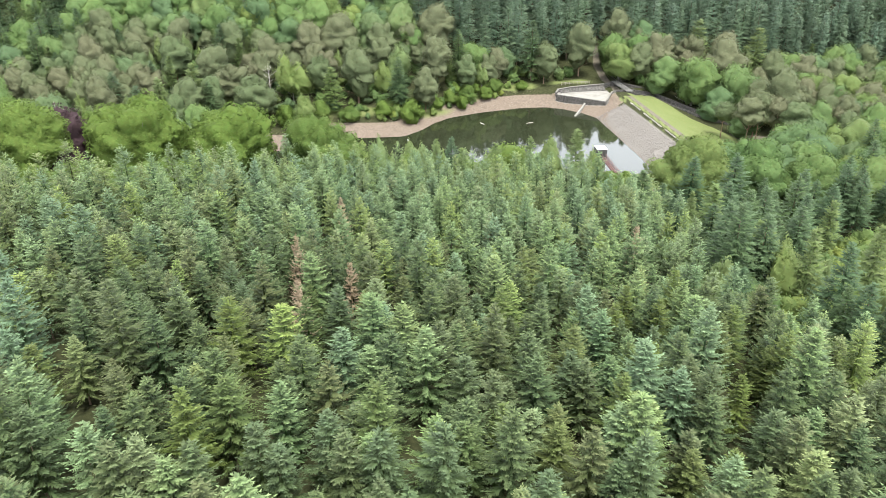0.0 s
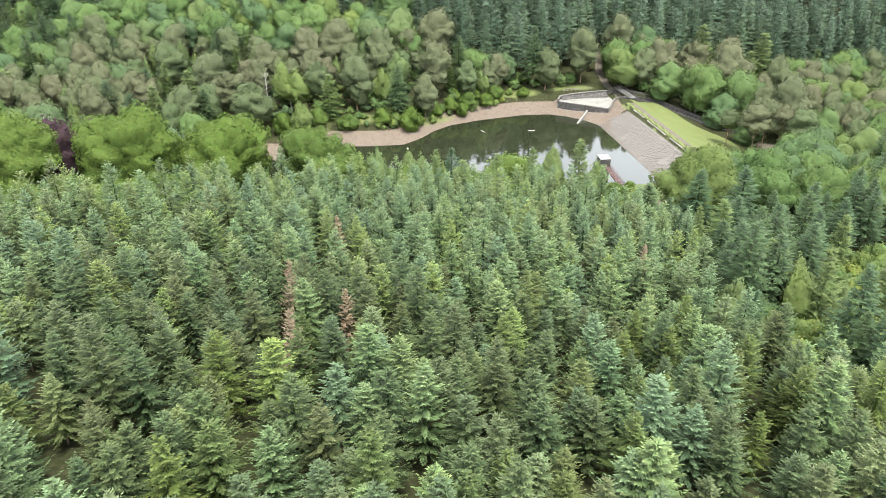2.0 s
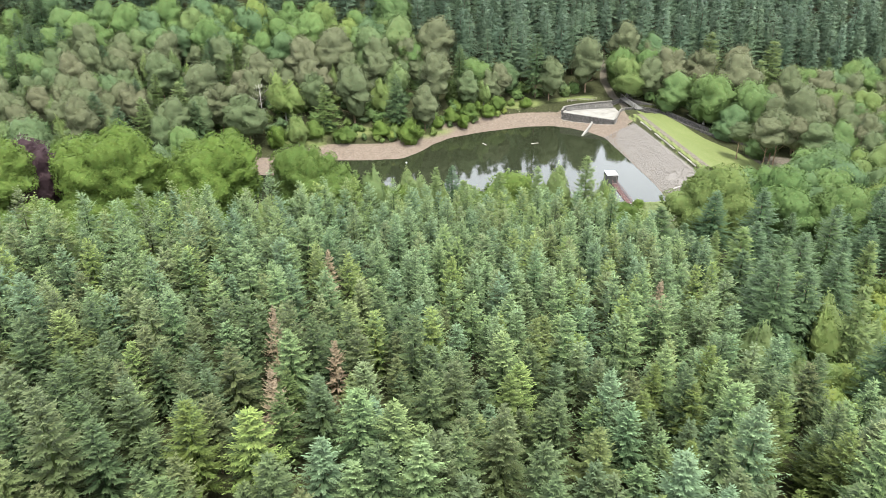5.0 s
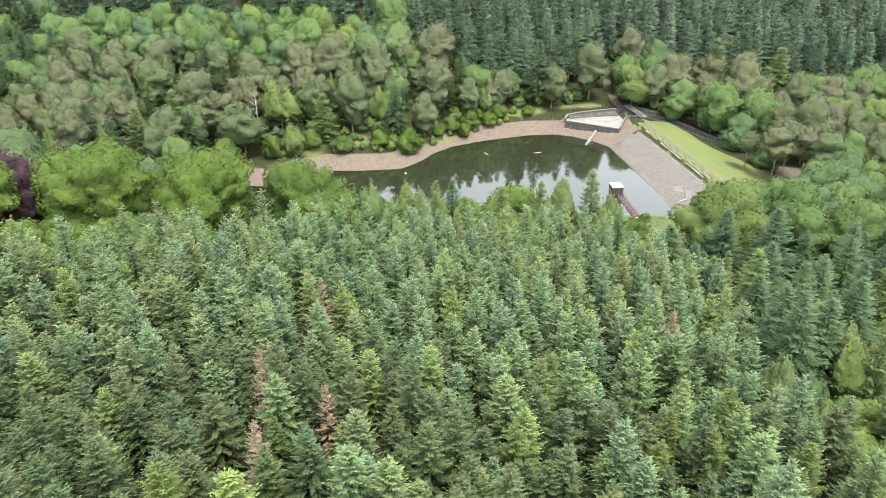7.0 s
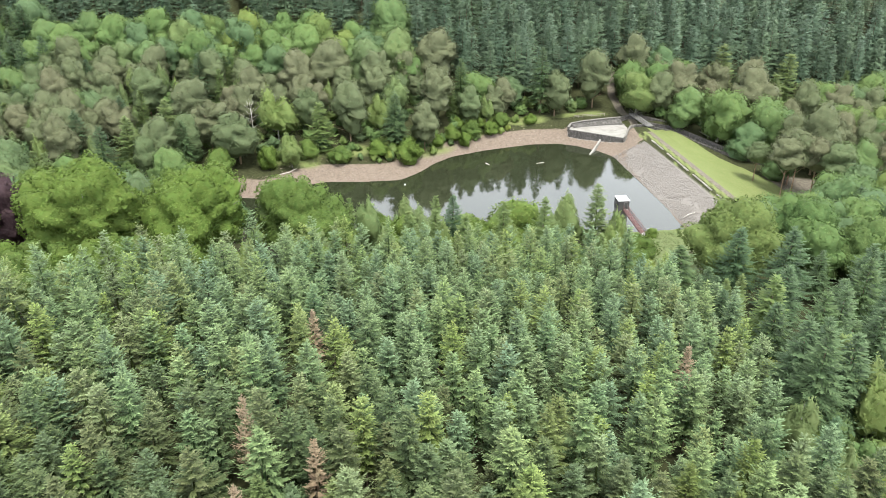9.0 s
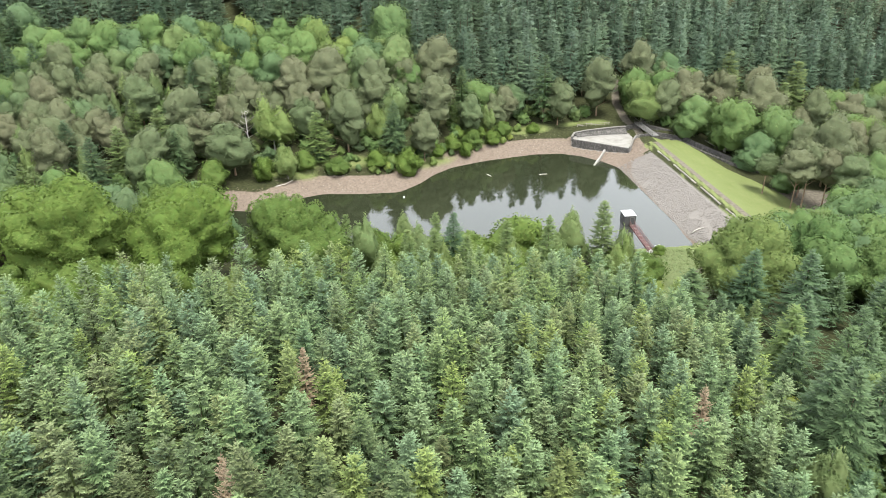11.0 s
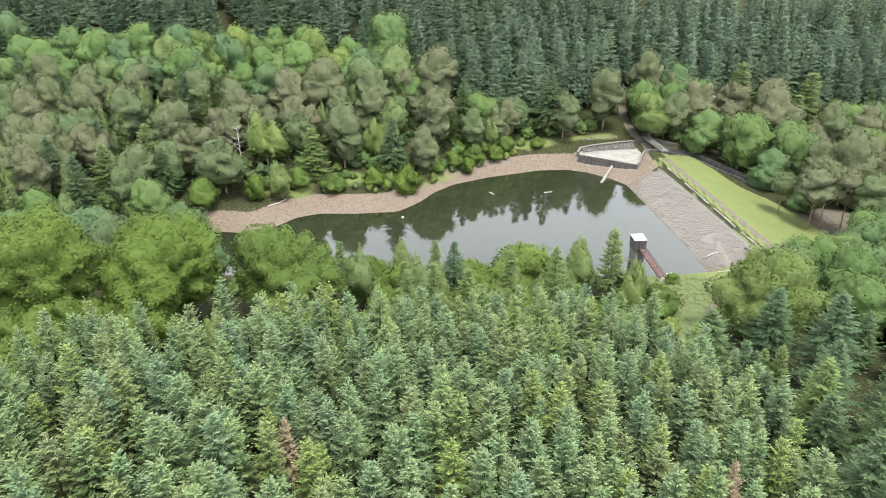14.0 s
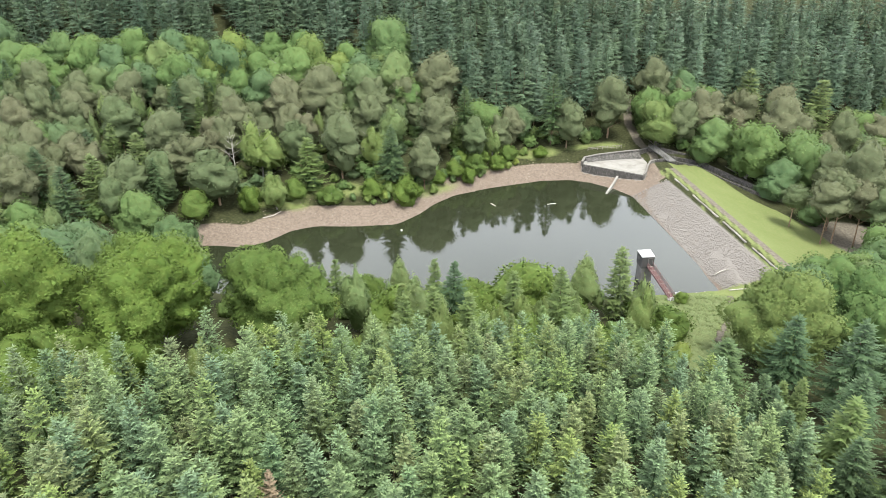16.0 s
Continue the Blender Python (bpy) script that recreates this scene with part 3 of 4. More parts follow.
grass = np.clip(grass + np.clip(0.6 - np.hypot((X - 70) / 8, (Y - 213) / 4), 0, 1) * 1.5, 0, 1)
north_bank = np.clip(0.5 - outline_distance(X, Y, [(-63, 252), (-37.5, 255), (-6, 267), (15, 288), (39, 297), (58.5, 303), (69, 307.5), (66, 312), (45, 306), (7.5, 294), (-15, 273), (-67.5, 264)]) * 0.2, 0, 1)
grass = np.maximum(grass, north_bank * np.clip(0.55 + 0.5 * ripple(X, Y, 5.0, 2.0), 0, 0.8))
beach = np.clip((8.6 - lake_d) / 1.5, 0, 1) * (Y > 222) * (du < -0.5)
beach = np.maximum(beach, np.clip(0.5 - outline_distance(X, Y, [(36, 288), (45, 277.5), (64.5, 274.5), (63, 288), (43.5, 294)]), 0, 1))
beach = np.maximum(beach, np.clip((3.0 - lake_d) / 1.5, 0, 1) * (Y <= 222) * (X > 40) * 0.7)
stone = np.clip(0.5 - outline_distance(X, Y, [(58.5, 271.5), (64.5, 273), (66.4, 264), (75.4, 216), (64.5, 215.2), (63, 222), (59.2, 247.5), (57, 264)]) * 0.5, 0, 1)
dirt = np.clip(1.4 - np.abs(du - 3.0) / 1.2, 0, 1) * on_dam * 0.95
dirt = np.maximum(dirt, np.clip(0.6 - outline_distance(X, Y, [(99.8, 259.5), (108.8, 262.5), (127.5, 258.8), (123.8, 238.5), (109.5, 237), (105, 247.5)]) * 0.25, 0, 1))
dirt = np.maximum(dirt, np.clip(1.5 - np.abs(X - np.interp(Y, [297, 306, 322, 345], [66, 63, 62.2, 66])) / 1.4, 0, 1) * (Y > 294) * (Y < 345))
brk = np.clip(0.5 - outline_distance(X, Y, [(43.5, 169.5), (52.5, 177), (72, 184.5), (75, 211.5), (63, 213), (46.5, 210), (42, 187.5)]) * 0.3, 0, 1)
path_gap = np.abs(X - np.interp(Y, [184, 192, 197, 204, 209], [52, 56.5, 59.7, 62.5, 62.8]))
dirt = np.maximum(dirt, np.clip(1.5 - path_gap / 0.8, 0, 1) * (Y > 184) * (Y < 209))
brk = brk * np.clip(path_gap - 0.3, 0, 1)
basin_zone = outline_distance(X, Y, BASIN)
stone = np.maximum(stone, np.clip(1.2 - basin_zone, 0, 1))
nx, ny = len(gx), len(gy)
idx = np.arange(nx * ny).reshape(ny, nx)
quads = np.stack([idx[:-1, :-1], idx[:-1, 1:], idx[1:, 1:], idx[1:, :-1]], -1).reshape(-1, 4)
land = new("ground", quad_mesh("ground", np.stack([X, Y, Z], -1).reshape(-1, 3), quads, [GROUND],
                               {"grass": grass.ravel(), "beach": beach.ravel(), "dirt": dirt.ravel(), "stone": stone.ravel(), "bracken": brk.ravel()}, smooth=True))
tagged(land, "wooded valley ground with stony shore and mown dam bank", "ground", kind="structure")

m = Nodes("lake_water")
calm = m.noise(0.8, 2.0)
wb = m.bsdf(rgb((0.022, 0.026, 0.014)), 0.04, 0.5, bump=calm.outputs[0], strength=0.06, distance=0.05)
wb.inputs["IOR"].default_value = 1.5
bm = bmesh.new()
vs = [bm.verts.new((x, y, WATER)) for x, y in ((-81, 205), (65.6, 205), (65.6, 286.5), (-81, 286.5))]
bm.faces.new(vs)
me = bpy.data.meshes.new("water")
bm.to_mesh(me)
me.materials.append(m.mat)
tagged(new("water", me), "still dark reservoir water drawn down low", "water", kind="structure")


# ---- dam, spillway and tower ----


def concrete(name, low, high, stain, scale=0.8):
    m = Nodes(name)
    big, small = m.noise(scale, 5.0), m.noise(9.0, 4.0)
    col = m.mix(big.outputs[0], rgb(low), rgb(high))
    col = m.mix(m.ramp(m.noise(0.35, 4.0), [(0.45, (0, 0, 0)), (0.75, (0.7, 0.7, 0.7))]).outputs[0], col, rgb(stain))
    m.bsdf(col, 0.88, 0.2, bump=small.outputs[0], strength=0.35, distance=0.03)
    return m.mat


def masonry(name, low, high):
    """Rough stone courses with sunk joints."""
    m = Nodes(name)
    geo = m.n.new("ShaderNodeNewGeometry")
    cells = m.put("TexVoronoi", ("Vector", geo.outputs["Position"]), Scale=1.9)
    rim = m.n.new("ShaderNodeTexVoronoi")
    rim.feature = "DISTANCE_TO_EDGE"
    m.l.new(geo.outputs["Position"], rim.inputs["Vector"])
    rim.inputs["Scale"].default_value = 1.9
    joint = m.ramp(rim.outputs["Distance"], [(0.02, (0, 0, 0)), (0.09, (1, 1, 1))])
    tone = m.mix(cells.outputs["Color"], rgb(low), rgb(high))
    col = m.mix(joint.outputs[0], rgb((0.05, 0.048, 0.042)), tone)
    m.bsdf(col, 0.92, 0.15, bump=joint.outputs[0], strength=0.6, distance=0.06)
    return m.mat


PALE = concrete("pale_concrete", (0.23, 0.22, 0.20), (0.32, 0.305, 0.28), (0.15, 0.135, 0.115))
WEATHERED = concrete("weathered_concrete", (0.165, 0.155, 0.14), (0.235, 0.222, 0.20), (0.11, 0.10, 0.085))
GREY = concrete("grey_render", (0.12, 0.118, 0.112), (0.19, 0.185, 0.175), (0.075, 0.072, 0.066))
DARK_GREY = concrete("dark_render", (0.055, 0.054, 0.053), (0.085, 0.083, 0.08), (0.035, 0.034, 0.033))
ROOF = concrete("white_roof", (0.40, 0.40, 0.40), (0.50, 0.50, 0.50), (0.28, 0.27, 0.25))
STONEWORK = masonry("dark_stonework", (0.055, 0.052, 0.048), (0.15, 0.14, 0.13))
m = Nodes("rusty_paint")
r1, r2 = m.noise(3.0, 5.0), m.noise(14.0, 4.0)
m.bsdf(m.mix(r1.outputs[0], rgb((0.12, 0.055, 0.055)), rgb((0.18, 0.105, 0.10))), 0.7, 0.3, bump=r2.outputs[0], strength=0.3, distance=0.01)
RUST = m.mat
m = Nodes("white_paint")
m.bsdf(m.mix(m.noise(5.0, 4.0).outputs[0], rgb((0.55, 0.55, 0.53)), rgb((0.74, 0.74, 0.72))), 0.6, 0.4)
WHITE = m.mat
m = Nodes("rubble")
info = m.n.new("ShaderNodeNewGeometry")
m.bsdf(m.mix(m.noise(4.0, 4.0).outputs[0], m.ramp(info.outputs["Random Per Island"], [(0.0, (0.165, 0.150, 0.135)), (0.5, (0.205, 0.188, 0.172)), (1.0, (0.26, 0.242, 0.225))]).outputs[0], rgb((0.17, 0.155, 0.14))), 0.92, 0.15,
       bump=m.noise(12.0, 3.0).outputs[0], strength=0.5, distance=0.03)
RUBBLE = m.mat
m = Nodes("weathered_timber")
m.bsdf(m.mix(m.noise(4.0, 5.0).outputs[0], rgb((0.17, 0.15, 0.125)), rgb((0.32, 0.29, 0.25))), 0.85, 0.2, bump=m.noise(18.0, 3.0).outputs[0], strength=0.4, distance=0.02)
TIMBER = m.mat


def part(name, bm, material, parent=None, label=""):
    me = bpy.data.meshes.new(name)
    bmesh.ops.recalc_face_normals(bm, faces=bm.faces)
    bm.to_mesh(me)
    bm.free()
    me.materials.append(material)
    ob = new(name, me)
    if parent is not None:
        ob.parent = parent
    return tagged(ob, label) if label else ob


def block(bm, centre, size, turn=0.0, bevel=0.02):
    """A bevelled block added to bm."""
    m = pose(*centre, 0, 0, turn) @ Matrix.Diagonal((*size, 1))
    made = bmesh.ops.create_cube(bm, size=1, matrix=m)
    if bevel:
        edges = list({e for v in made["verts"] for e in v.link_edges})
        bmesh.ops.bevel(bm, geom=edges, offset=bevel, segments=1, affect="EDGES")


def bar(bm, a, b, wide, deep=None):
    """A square bar from a to b."""
    a, b = Vector(a), Vector(b)
    d = b - a
    m = Matrix.Translation((a + b) / 2) @ d.to_track_quat("X", "Z").to_matrix().to_4x4() @ Matrix.Diagonal((d.length, wide, deep or wide, 1))
    bmesh.ops.create_cube(bm, size=1, matrix=m)


def wall_run(points, thick, top, bottom, bm=None):
    """A wall along points; top and bottom: heights at each point."""
    bm = bm or bmesh.new()
    n = len(points)
    rings = []
    for k, (x, y) in enumerate(points):
        a, b = Vector(points[max(k - 1, 0)]), Vector(points[min(k + 1, n - 1)])
        d = (b - a).normalized()
        s = Vector((-d.y, d.x)) * thick / 2
        rings.append([bm.verts.new((x + sx * s.x, y + sx * s.y, z)) for sx, z in ((1, bottom[k]), (1, top[k]), (-1, top[k]), (-1, bottom[k]))])
    for p, q in zip(rings, rings[1:]):
        for i in range(4):
            bm.faces.new((p[i], p[(i + 1) % 4], q[(i + 1) % 4], q[i]))
    bm.faces.new(rings[0][::-1]), bm.faces.new(rings[-1])
    return bm


def coping_run(name, points, thick, top, parent, material):
    return part(name, wall_run(points, thick, [t + 0.12 for t in top], [t for t in top]), material, parent)


# valve tower with its own little house on top
tower = thing("valve_tower", "small dark square valve tower with flat white roof standing in water", "tower")
TX, TY, TURN = 46.55, 221.0, 6.0
bm = bmesh.new()
block(bm, (TX, TY, (WATER - 3 - 36.0) / 2), (2.75, 3.3, -36.0 - WATER + 3), TURN, 0.05)
part("shaft", bm, GREY, tower, "stained grey concrete shaft")
bm = bmesh.new()
block(bm, (TX, TY, -35.13), (3.0, 3.6, 2.94), TURN, 0.04)
house = part("house", bm, DARK_GREY, tower, "dark weathered walls")
bm = bmesh.new()
block(bm, (TX, TY, -33.57), (3.2, 3.8, 0.18), TURN, 0.03)
block(bm, (TX + 0.1, TY - 0.2, -33.45), (2.6, 3.0, 0.08), TURN, 0.02)
part("roof", bm, ROOF, tower, "flat pale roof slab")
turn_m = pose(TX, TY, 0, 0, 0, TURN)


def at_tower(x, y, z):
    return tuple(turn_m @ Vector((x, y, z)))


bm = bmesh.new()
block(bm, at_tower(0.55, -1.81, -34.95), (0.9, 0.10, 1.95), TURN, 0.01)
door = part("door", bm, DARK_GREY, tower, "black open doorway")
bm = bmesh.new()
for dx in (0.05, 1.05):
    block(bm, at_tower(dx, -1.84, -34.93), (0.10, 0.12, 2.06), TURN, 0.01)
block(bm, at_tower(0.55, -1.84, -33.93), (1.1, 0.12, 0.1), TURN, 0.01)
part("door_frame", bm, GREY, door)
bm = bmesh.new()
block(bm, at_tower(-1.52, 0.3, -34.7), (0.08, 0.8, 0.8), TURN, 0.01)
part("window", bm, GREY, tower, "small shuttered window")

# footbridge from the bank to the tower
bridge = thing("footbridge", "narrow footbridge with rust-red lattice railings to the valve tower", "bridge")
A, B = Vector(at_tower(0.55, -1.9, -36.0)), Vector((49.1, 205.4, -36.45))
d = (B - A).normalized()
s = Vector((-d.y, d.x, 0)).normalized() * 0.62
for sgn in (-1, 1):
    bm = bmesh.new()
    bar(bm, A + s * sgn + Vector((0, 0, -0.15)), B + s * sgn + Vector((0, 0, -0.15)), 0.10, 0.32)
    part("girder", bm, RUST, bridge)
    bm = bmesh.new()
    for z in (0.12, 0.6, 1.1):
        bar(bm, A + s * sgn + Vector((0, 0, z)), B + s * sgn + Vector((0, 0, z)), 0.05)
    part("handrail", bm, RUST, bridge)
    for k in range(12):
        p = A.lerp(B, (k + 0.03) / 11.06) + s * sgn
        bm = bmesh.new()
        bar(bm, p, p + Vector((0, 0, 1.12)), 0.06)
        if k < 11:
            q = A.lerp(B, (k + 1.03) / 11.06) + s * sgn
            bar(bm, p + Vector((0, 0, 0.12)), q + Vector((0, 0, 1.08)), 0.035)
            bar(bm, p + Vector((0, 0, 1.08)), q + Vector((0, 0, 0.12)), 0.035)
        part("baluster", bm, RUST, bridge)
for k in range(36):
    bm = bmesh.new()
    p = A.lerp(B, (k + 0.5) / 36)
    block(bm, p, (1.2, 0.34, 0.05), math.degrees(math.atan2(s.y, s.x)), 0.008)
    part("deck_plank", bm, RUST if k % 5 else TIMBER, bridge)
bm = bmesh.new()
block(bm, B + Vector((0, 0, -1.0)), (1.9, 1.2, 1.7), 4, 0.04)
part("abutment", bm, PALE, bridge, "pale concrete bank seat")
gate = thing("metal_gate", "open grey metal gate at the bank end of the footbridge", "gate")
for k, (dx, dy) in enumerate(((0.75, 0.3), (2.1, 0.9))):
    bm = bmesh.new()
    bar(bm, B + Vector((dx, dy, -0.6)), B + Vector((dx, dy, 1.25)), 0.09)
    part("gate_post", bm, WHITE, gate)
bm = bmesh.new()
for z in (0.2, 0.55, 0.9, 1.2):
    bar(bm, B + Vector((0.75, 0.3, z)), B + Vector((2.1, 0.9, z)), 0.045)
part("gate_frame", bm, WHITE, gate)
bm = bmesh.new()
ring = [Vector((0.32 * math.cos(a), 0, 0.32 * math.sin(a))) for a in np.linspace(0, math.pi, 7)]
for p, q in zip(ring, ring[1:]):
    bar(bm, B + Vector((-0.2, -0.8, 0.35)) + p, B + Vector((-0.2, -0.8, 0.35)) + q, 0.16)
for x in (-0.32, 0.32):
    bar(bm, B + Vector((-0.2 + x, -0.8, -0.9)), B + Vector((-0.2 + x, -0.8, 0.4)), 0.16)
tagged(part("barrier_hoop", bm, WHITE), "white painted hoop barrier at the bridge end", "barrier")

# spillway apron and its walls
spill = thing("spillway", "pale concrete spillway apron with dark stone walls", "spillway")
bm = bmesh.new()
top = [bm.verts.new((x, y, -37.0 - 0.05 * (x - 42) / 20)) for x, y in BASIN]
low = [bm.verts.new((x, y, -38.4)) for x, y in BASIN]
bm.faces.new(top), bm.faces.new(low[::-1])
for k in range(len(BASIN)):
    j = (k + 1) % len(BASIN)
    bm.faces.new((top[k], low[k], low[j], top[j]))
part("apron", bm, PALE, spill, "bleached concrete apron")
back = [(41.6, 289.4), (42.6, 291.6), (46.8, 293.2), (52.3, 294.9), (56.8, 296.3), (61.2, 297.4)]
back_top = [-36.5, -35.8, -35.5, -35.4, -35.4, -35.4]
part("back_wall", wall_run(back, 0.7, back_top, [-38.5] * 6), STONEWORK, spill, "dark rough stone wall")
coping_run("coping", back, 0.78, [t - 0.04 for t in back_top], spill, WEATHERED)
# sloping stone pitching below the back wall
bm = bmesh.new()
inner = [(43.5, 289.8), (47.5, 291.2), (52.8, 292.4), (57.5, 293.2), (61.3, 293.4)]
hi = [bm.verts.new((x, y, -35.9)) for x, y in back[1:]]
lo = [bm.verts.new((x, y, -36.94)) for x, y in inner]
for k in range(4):
    bm.faces.new((hi[k], lo[k], lo[k + 1], hi[k + 1]))
part("stone_pitching", bm, STONEWORK, spill, "dark mossy stone slope")
front = [(41.4, 287.6), (47.2, 284.6), (53, 281.5), (58.8, 278.4)]
part("front_wall", wall_run(front, 0.55, [-36.75] * 4, [-39.5] * 4), STONEWORK, spill, "low dark kerb wall")
side = [(58.8, 278.4), (59.9, 280.6), (61.2, 284.4), (62.6, 287.4), (64.6, 288.3)]
part("side_wall", wall_run(side, 0.5, [-36.3, -36.0, -35.7, -35.4, -35.2], [-39.5] * 5), WEATHERED, spill, "curved pale wing wall")
part("chute_wall", wall_run([(61.2, 297.4), (64.6, 299.6), (70, 299.2), (78, 297.2)], 0.6, [-35.4, -35.2, -35.6, -37.0], [-40] * 4), STONEWORK, spill, "dark stone chute wall")
bm = wall_run([(63.2, 288.0), (67.5, 288.6), (71.5, 290.4)], 0.6, [-35.3, -35.1, -35.4], [-40] * 3)
part("chute_wall", bm, STONEWORK, spill, "dark stone chute wall")
# walls of the tail channel
for sgn, lift in ((1, 0.5), (-1, 0.35)):
    pts, tops, feet = [], [], []
    for k, (x, y, z) in enumerate(CHANNEL[1:], 1):
        p, q = CHANNEL[k - 1], CHANNEL[min(k + 1, len(CHANNEL) - 1)]
        e = Vector((q[0] - p[0], q[1] - p[1])).normalized()
        w = (x - e.y * 2.05 * sgn, y + e.x * 2.05 * sgn)
        pts.append(w), tops.append(z + 1.5 + lift), feet.append(z - 0.8)
    part("channel_wall", wall_run(pts, 0.55, tops, feet), STONEWORK, spill, "dark stone channel wall")
bm = bmesh.new()
strip = []
for k, (x, y, z) in enumerate(CHANNEL):
    p, q = CHANNEL[max(k - 1, 0)], CHANNEL[min(k + 1, len(CHANNEL) - 1)]
    e = Vector((q[0] - p[0], q[1] - p[1])).normalized()
    strip.append([bm.verts.new((x - e.y * 1.9 * sgn, y + e.x * 1.9 * sgn, z + 0.06)) for sgn in (1, -1)])
for p, q in zip(strip, strip[1:]):
    bm.faces.new((p[0], p[1], q[1], q[0]))
part("channel_floor", bm, STONEWORK, spill, "wet dark stone bed")

# crest bridge over the chute
over = thing("crest_bridge", "small concrete bridge with dark railings over the spillway chute", "bridge")
P, Q = Vector((66.0, 300.6, -35.05)), Vector((69.2, 286.6, -35.1))
e = (Q - P).normalized()
w = Vector((-e.y, e.x, 0)).normalized()
bm = bmesh.new()
bar(bm, P + Vector((0, 0, -0.15)), Q + Vector((0, 0, -0.15)), 2.6, 0.3)
part("deck", bm, GREY, over, "weathered concrete deck")
m = Nodes("dark_iron")
m.bsdf(m.mix(m.noise(6.0, 4.0).outputs[0], rgb((0.03, 0.028, 0.026)), rgb((0.07, 0.06, 0.055))), 0.65, 0.4)
IRON = m.mat
for sgn in (-1, 1):
    bm = bmesh.new()
    for z in (0.35, 0.75, 1.1):
        bar(bm, P + w * 1.25 * sgn + Vector((0, 0, z)), Q + w * 1.25 * sgn + Vector((0, 0, z)), 0.07)
    part("railing", bm, IRON, over)
    for k in range(9):
        bm = bmesh.new()
        p = P.lerp(Q, k / 8) + w * 1.25 * sgn
        bar(bm, p + Vector((0, 0, -0.3)), p + Vector((0, 0, 1.14)), 0.08)
        part("rail_post", bm, IRON, over)

# low outlet wall running into the water
outlet = thing("outlet_wall", "low pale concrete wall running down the shore into water", "wall")
part("wall_strip", wall_run([(53.0, 284.6), (50, 279.0), (46.8, 273.2)], 0.6, [-37.6, -39.2, -40.5], [-41.5] * 3), PALE, outlet)
bm = bmesh.new()
block(bm, (53.4, 285.2, -37.6), (1.6, 1.5, 1.0), 28, 0.05)
part("wall_head", bm, WEATHERED, outlet)

# crest kerb, stone by stone
kerb = thing("kerb", "broken line of pale concrete kerb slabs along the dam crest", "kerb")
tagged(kerb, kind="structure")
K0, K1 = Vector((66.4, 272.0, -35.22)), Vector((76.2, 215.6, -35.22))
kr = random.Random(5)
for k in range(19):
    if k in (3, 9, 14):
        continue
    bm = bmesh.new()
    p = K0.lerp(K1, (k + 0.5) / 19)
    block(bm, p + Vector((kr.uniform(-0.08, 0.08), 0, kr.uniform(-0.05, 0.03))), (0.5 + kr.uniform(-0.06, 0.06), 2.9, 0.3), math.degrees(math.atan2((K1 - K0).y, (K1 - K0).x)) - 90 + kr.uniform(-1.2, 1.2), 0.04)
    part("kerb_stone", bm, WEATHERED if k % 4 else PALE, kerb)

# rubble on the upstream face and along the shore
rs = np.random.default_rng(11)


def rubble(name, label, x, y, low, high, material):
    n = len(x)
    size = rs.uniform(low, high, n)
    v0, q0 = core(1.0)
    v = v0[None] * rs.uniform(0.75, 1.25, (n, 8, 3)) * size[:, None, None]
    a = rs.uniform(0, 6.28, n)
    c, s = np.cos(a)[:, None], np.sin(a)[:, None]
    v = np.stack([v[..., 0] * c - v[..., 1] * s + x[:, None], v[..., 0] * s + v[..., 1] * c + y[:, None], v[..., 2] * 0.42 + (ground(x, y) + 0.03 * size)[:, None]], -1)
    q = q0[None] + 8 * np.arange(n)[:, None, None]
    return tagged(new(name, quad_mesh(name, v.reshape(-1, 3), q.reshape(-1, 4), [material])), label, "stones", "", "stuff")


fv, fu = rs.uniform(2, 61, 9000), rs.uniform(-13.2, -0.7, 9000)
ax = (DAM_B - DAM_A).normalized()
fx, fy = DAM_A.x + ax.x * fv - ax.y * fu, DAM_A.y + ax.y * fv + ax.x * fu
dry = (ground(fx, fy) > WATER - 0.2) & (ripple(fx, fy, 3.0, 0.7) + rs.uniform(-0.3, 0.3, len(fx)) < 0.62) & (fu < -1.7)
sx, sy = rs.uniform(-78, 64, 9000), rs.uniform(226, 296, 9000)
sd = outline_distance(sx, sy, LAKE)
bare = (sd > -0.5) & (sd < 9.5) & (outline_distance(sx, sy, BASIN) > 0.5)
rubble("riprap", "grey rubble stones covering the upstream dam face", fx[dry], fy[dry], 0.10, 0.26, RUBBLE)
m = Nodes("shore_stone")
info = m.n.new("ShaderNodeNewGeometry")
m.bsdf(m.ramp(info.outputs["Random Per Island"], [(0.0, (0.12, 0.09, 0.07)), (0.6, (0.185, 0.145, 0.115)), (1.0, (0.27, 0.235, 0.20))]), 0.9, 0.15)
rubble("shore_stones", "pinkish brown stones strewn along the bare shore", sx[bare], sy[bare], 0.08, 0.24, m.mat)


def lumber(name, label, points, radii, material, category="log"):
    v, q, t, n = tube(points, radii, 7)
    me = quad_mesh(name, v, q, [material], smooth=True)
    return tagged(new(name, me), label, category)


lumber("driftwood_log", "bleached log lying across the stony dam face", [(63.7, 221.6, height(63.7, 221.6) + 0.3), (65.2, 221.9, height(65.2, 221.9) + 0.36), (66.9, 221.8, height(66.9, 221.8) + 0.32)], [0.17, 0.2, 0.13], DEAD_WOOD)
lumber("floating_log", "pale log floating on the dark water", [(11.7, 265.6, WATER + 0.03), (12.5, 264.6, WATER + 0.05), (13.1, 263.6, WATER + 0.03)], [0.14, 0.17, 0.12], DEAD_WOOD)
lumber("floating_log", "pale log floating on the dark water", [(28.2, 265.2, WATER + 0.03), (29.4, 265.6, WATER + 0.05), (30.8, 265.9, WATER + 0.03)], [0.1, 0.13, 0.1], DEAD_WOOD)
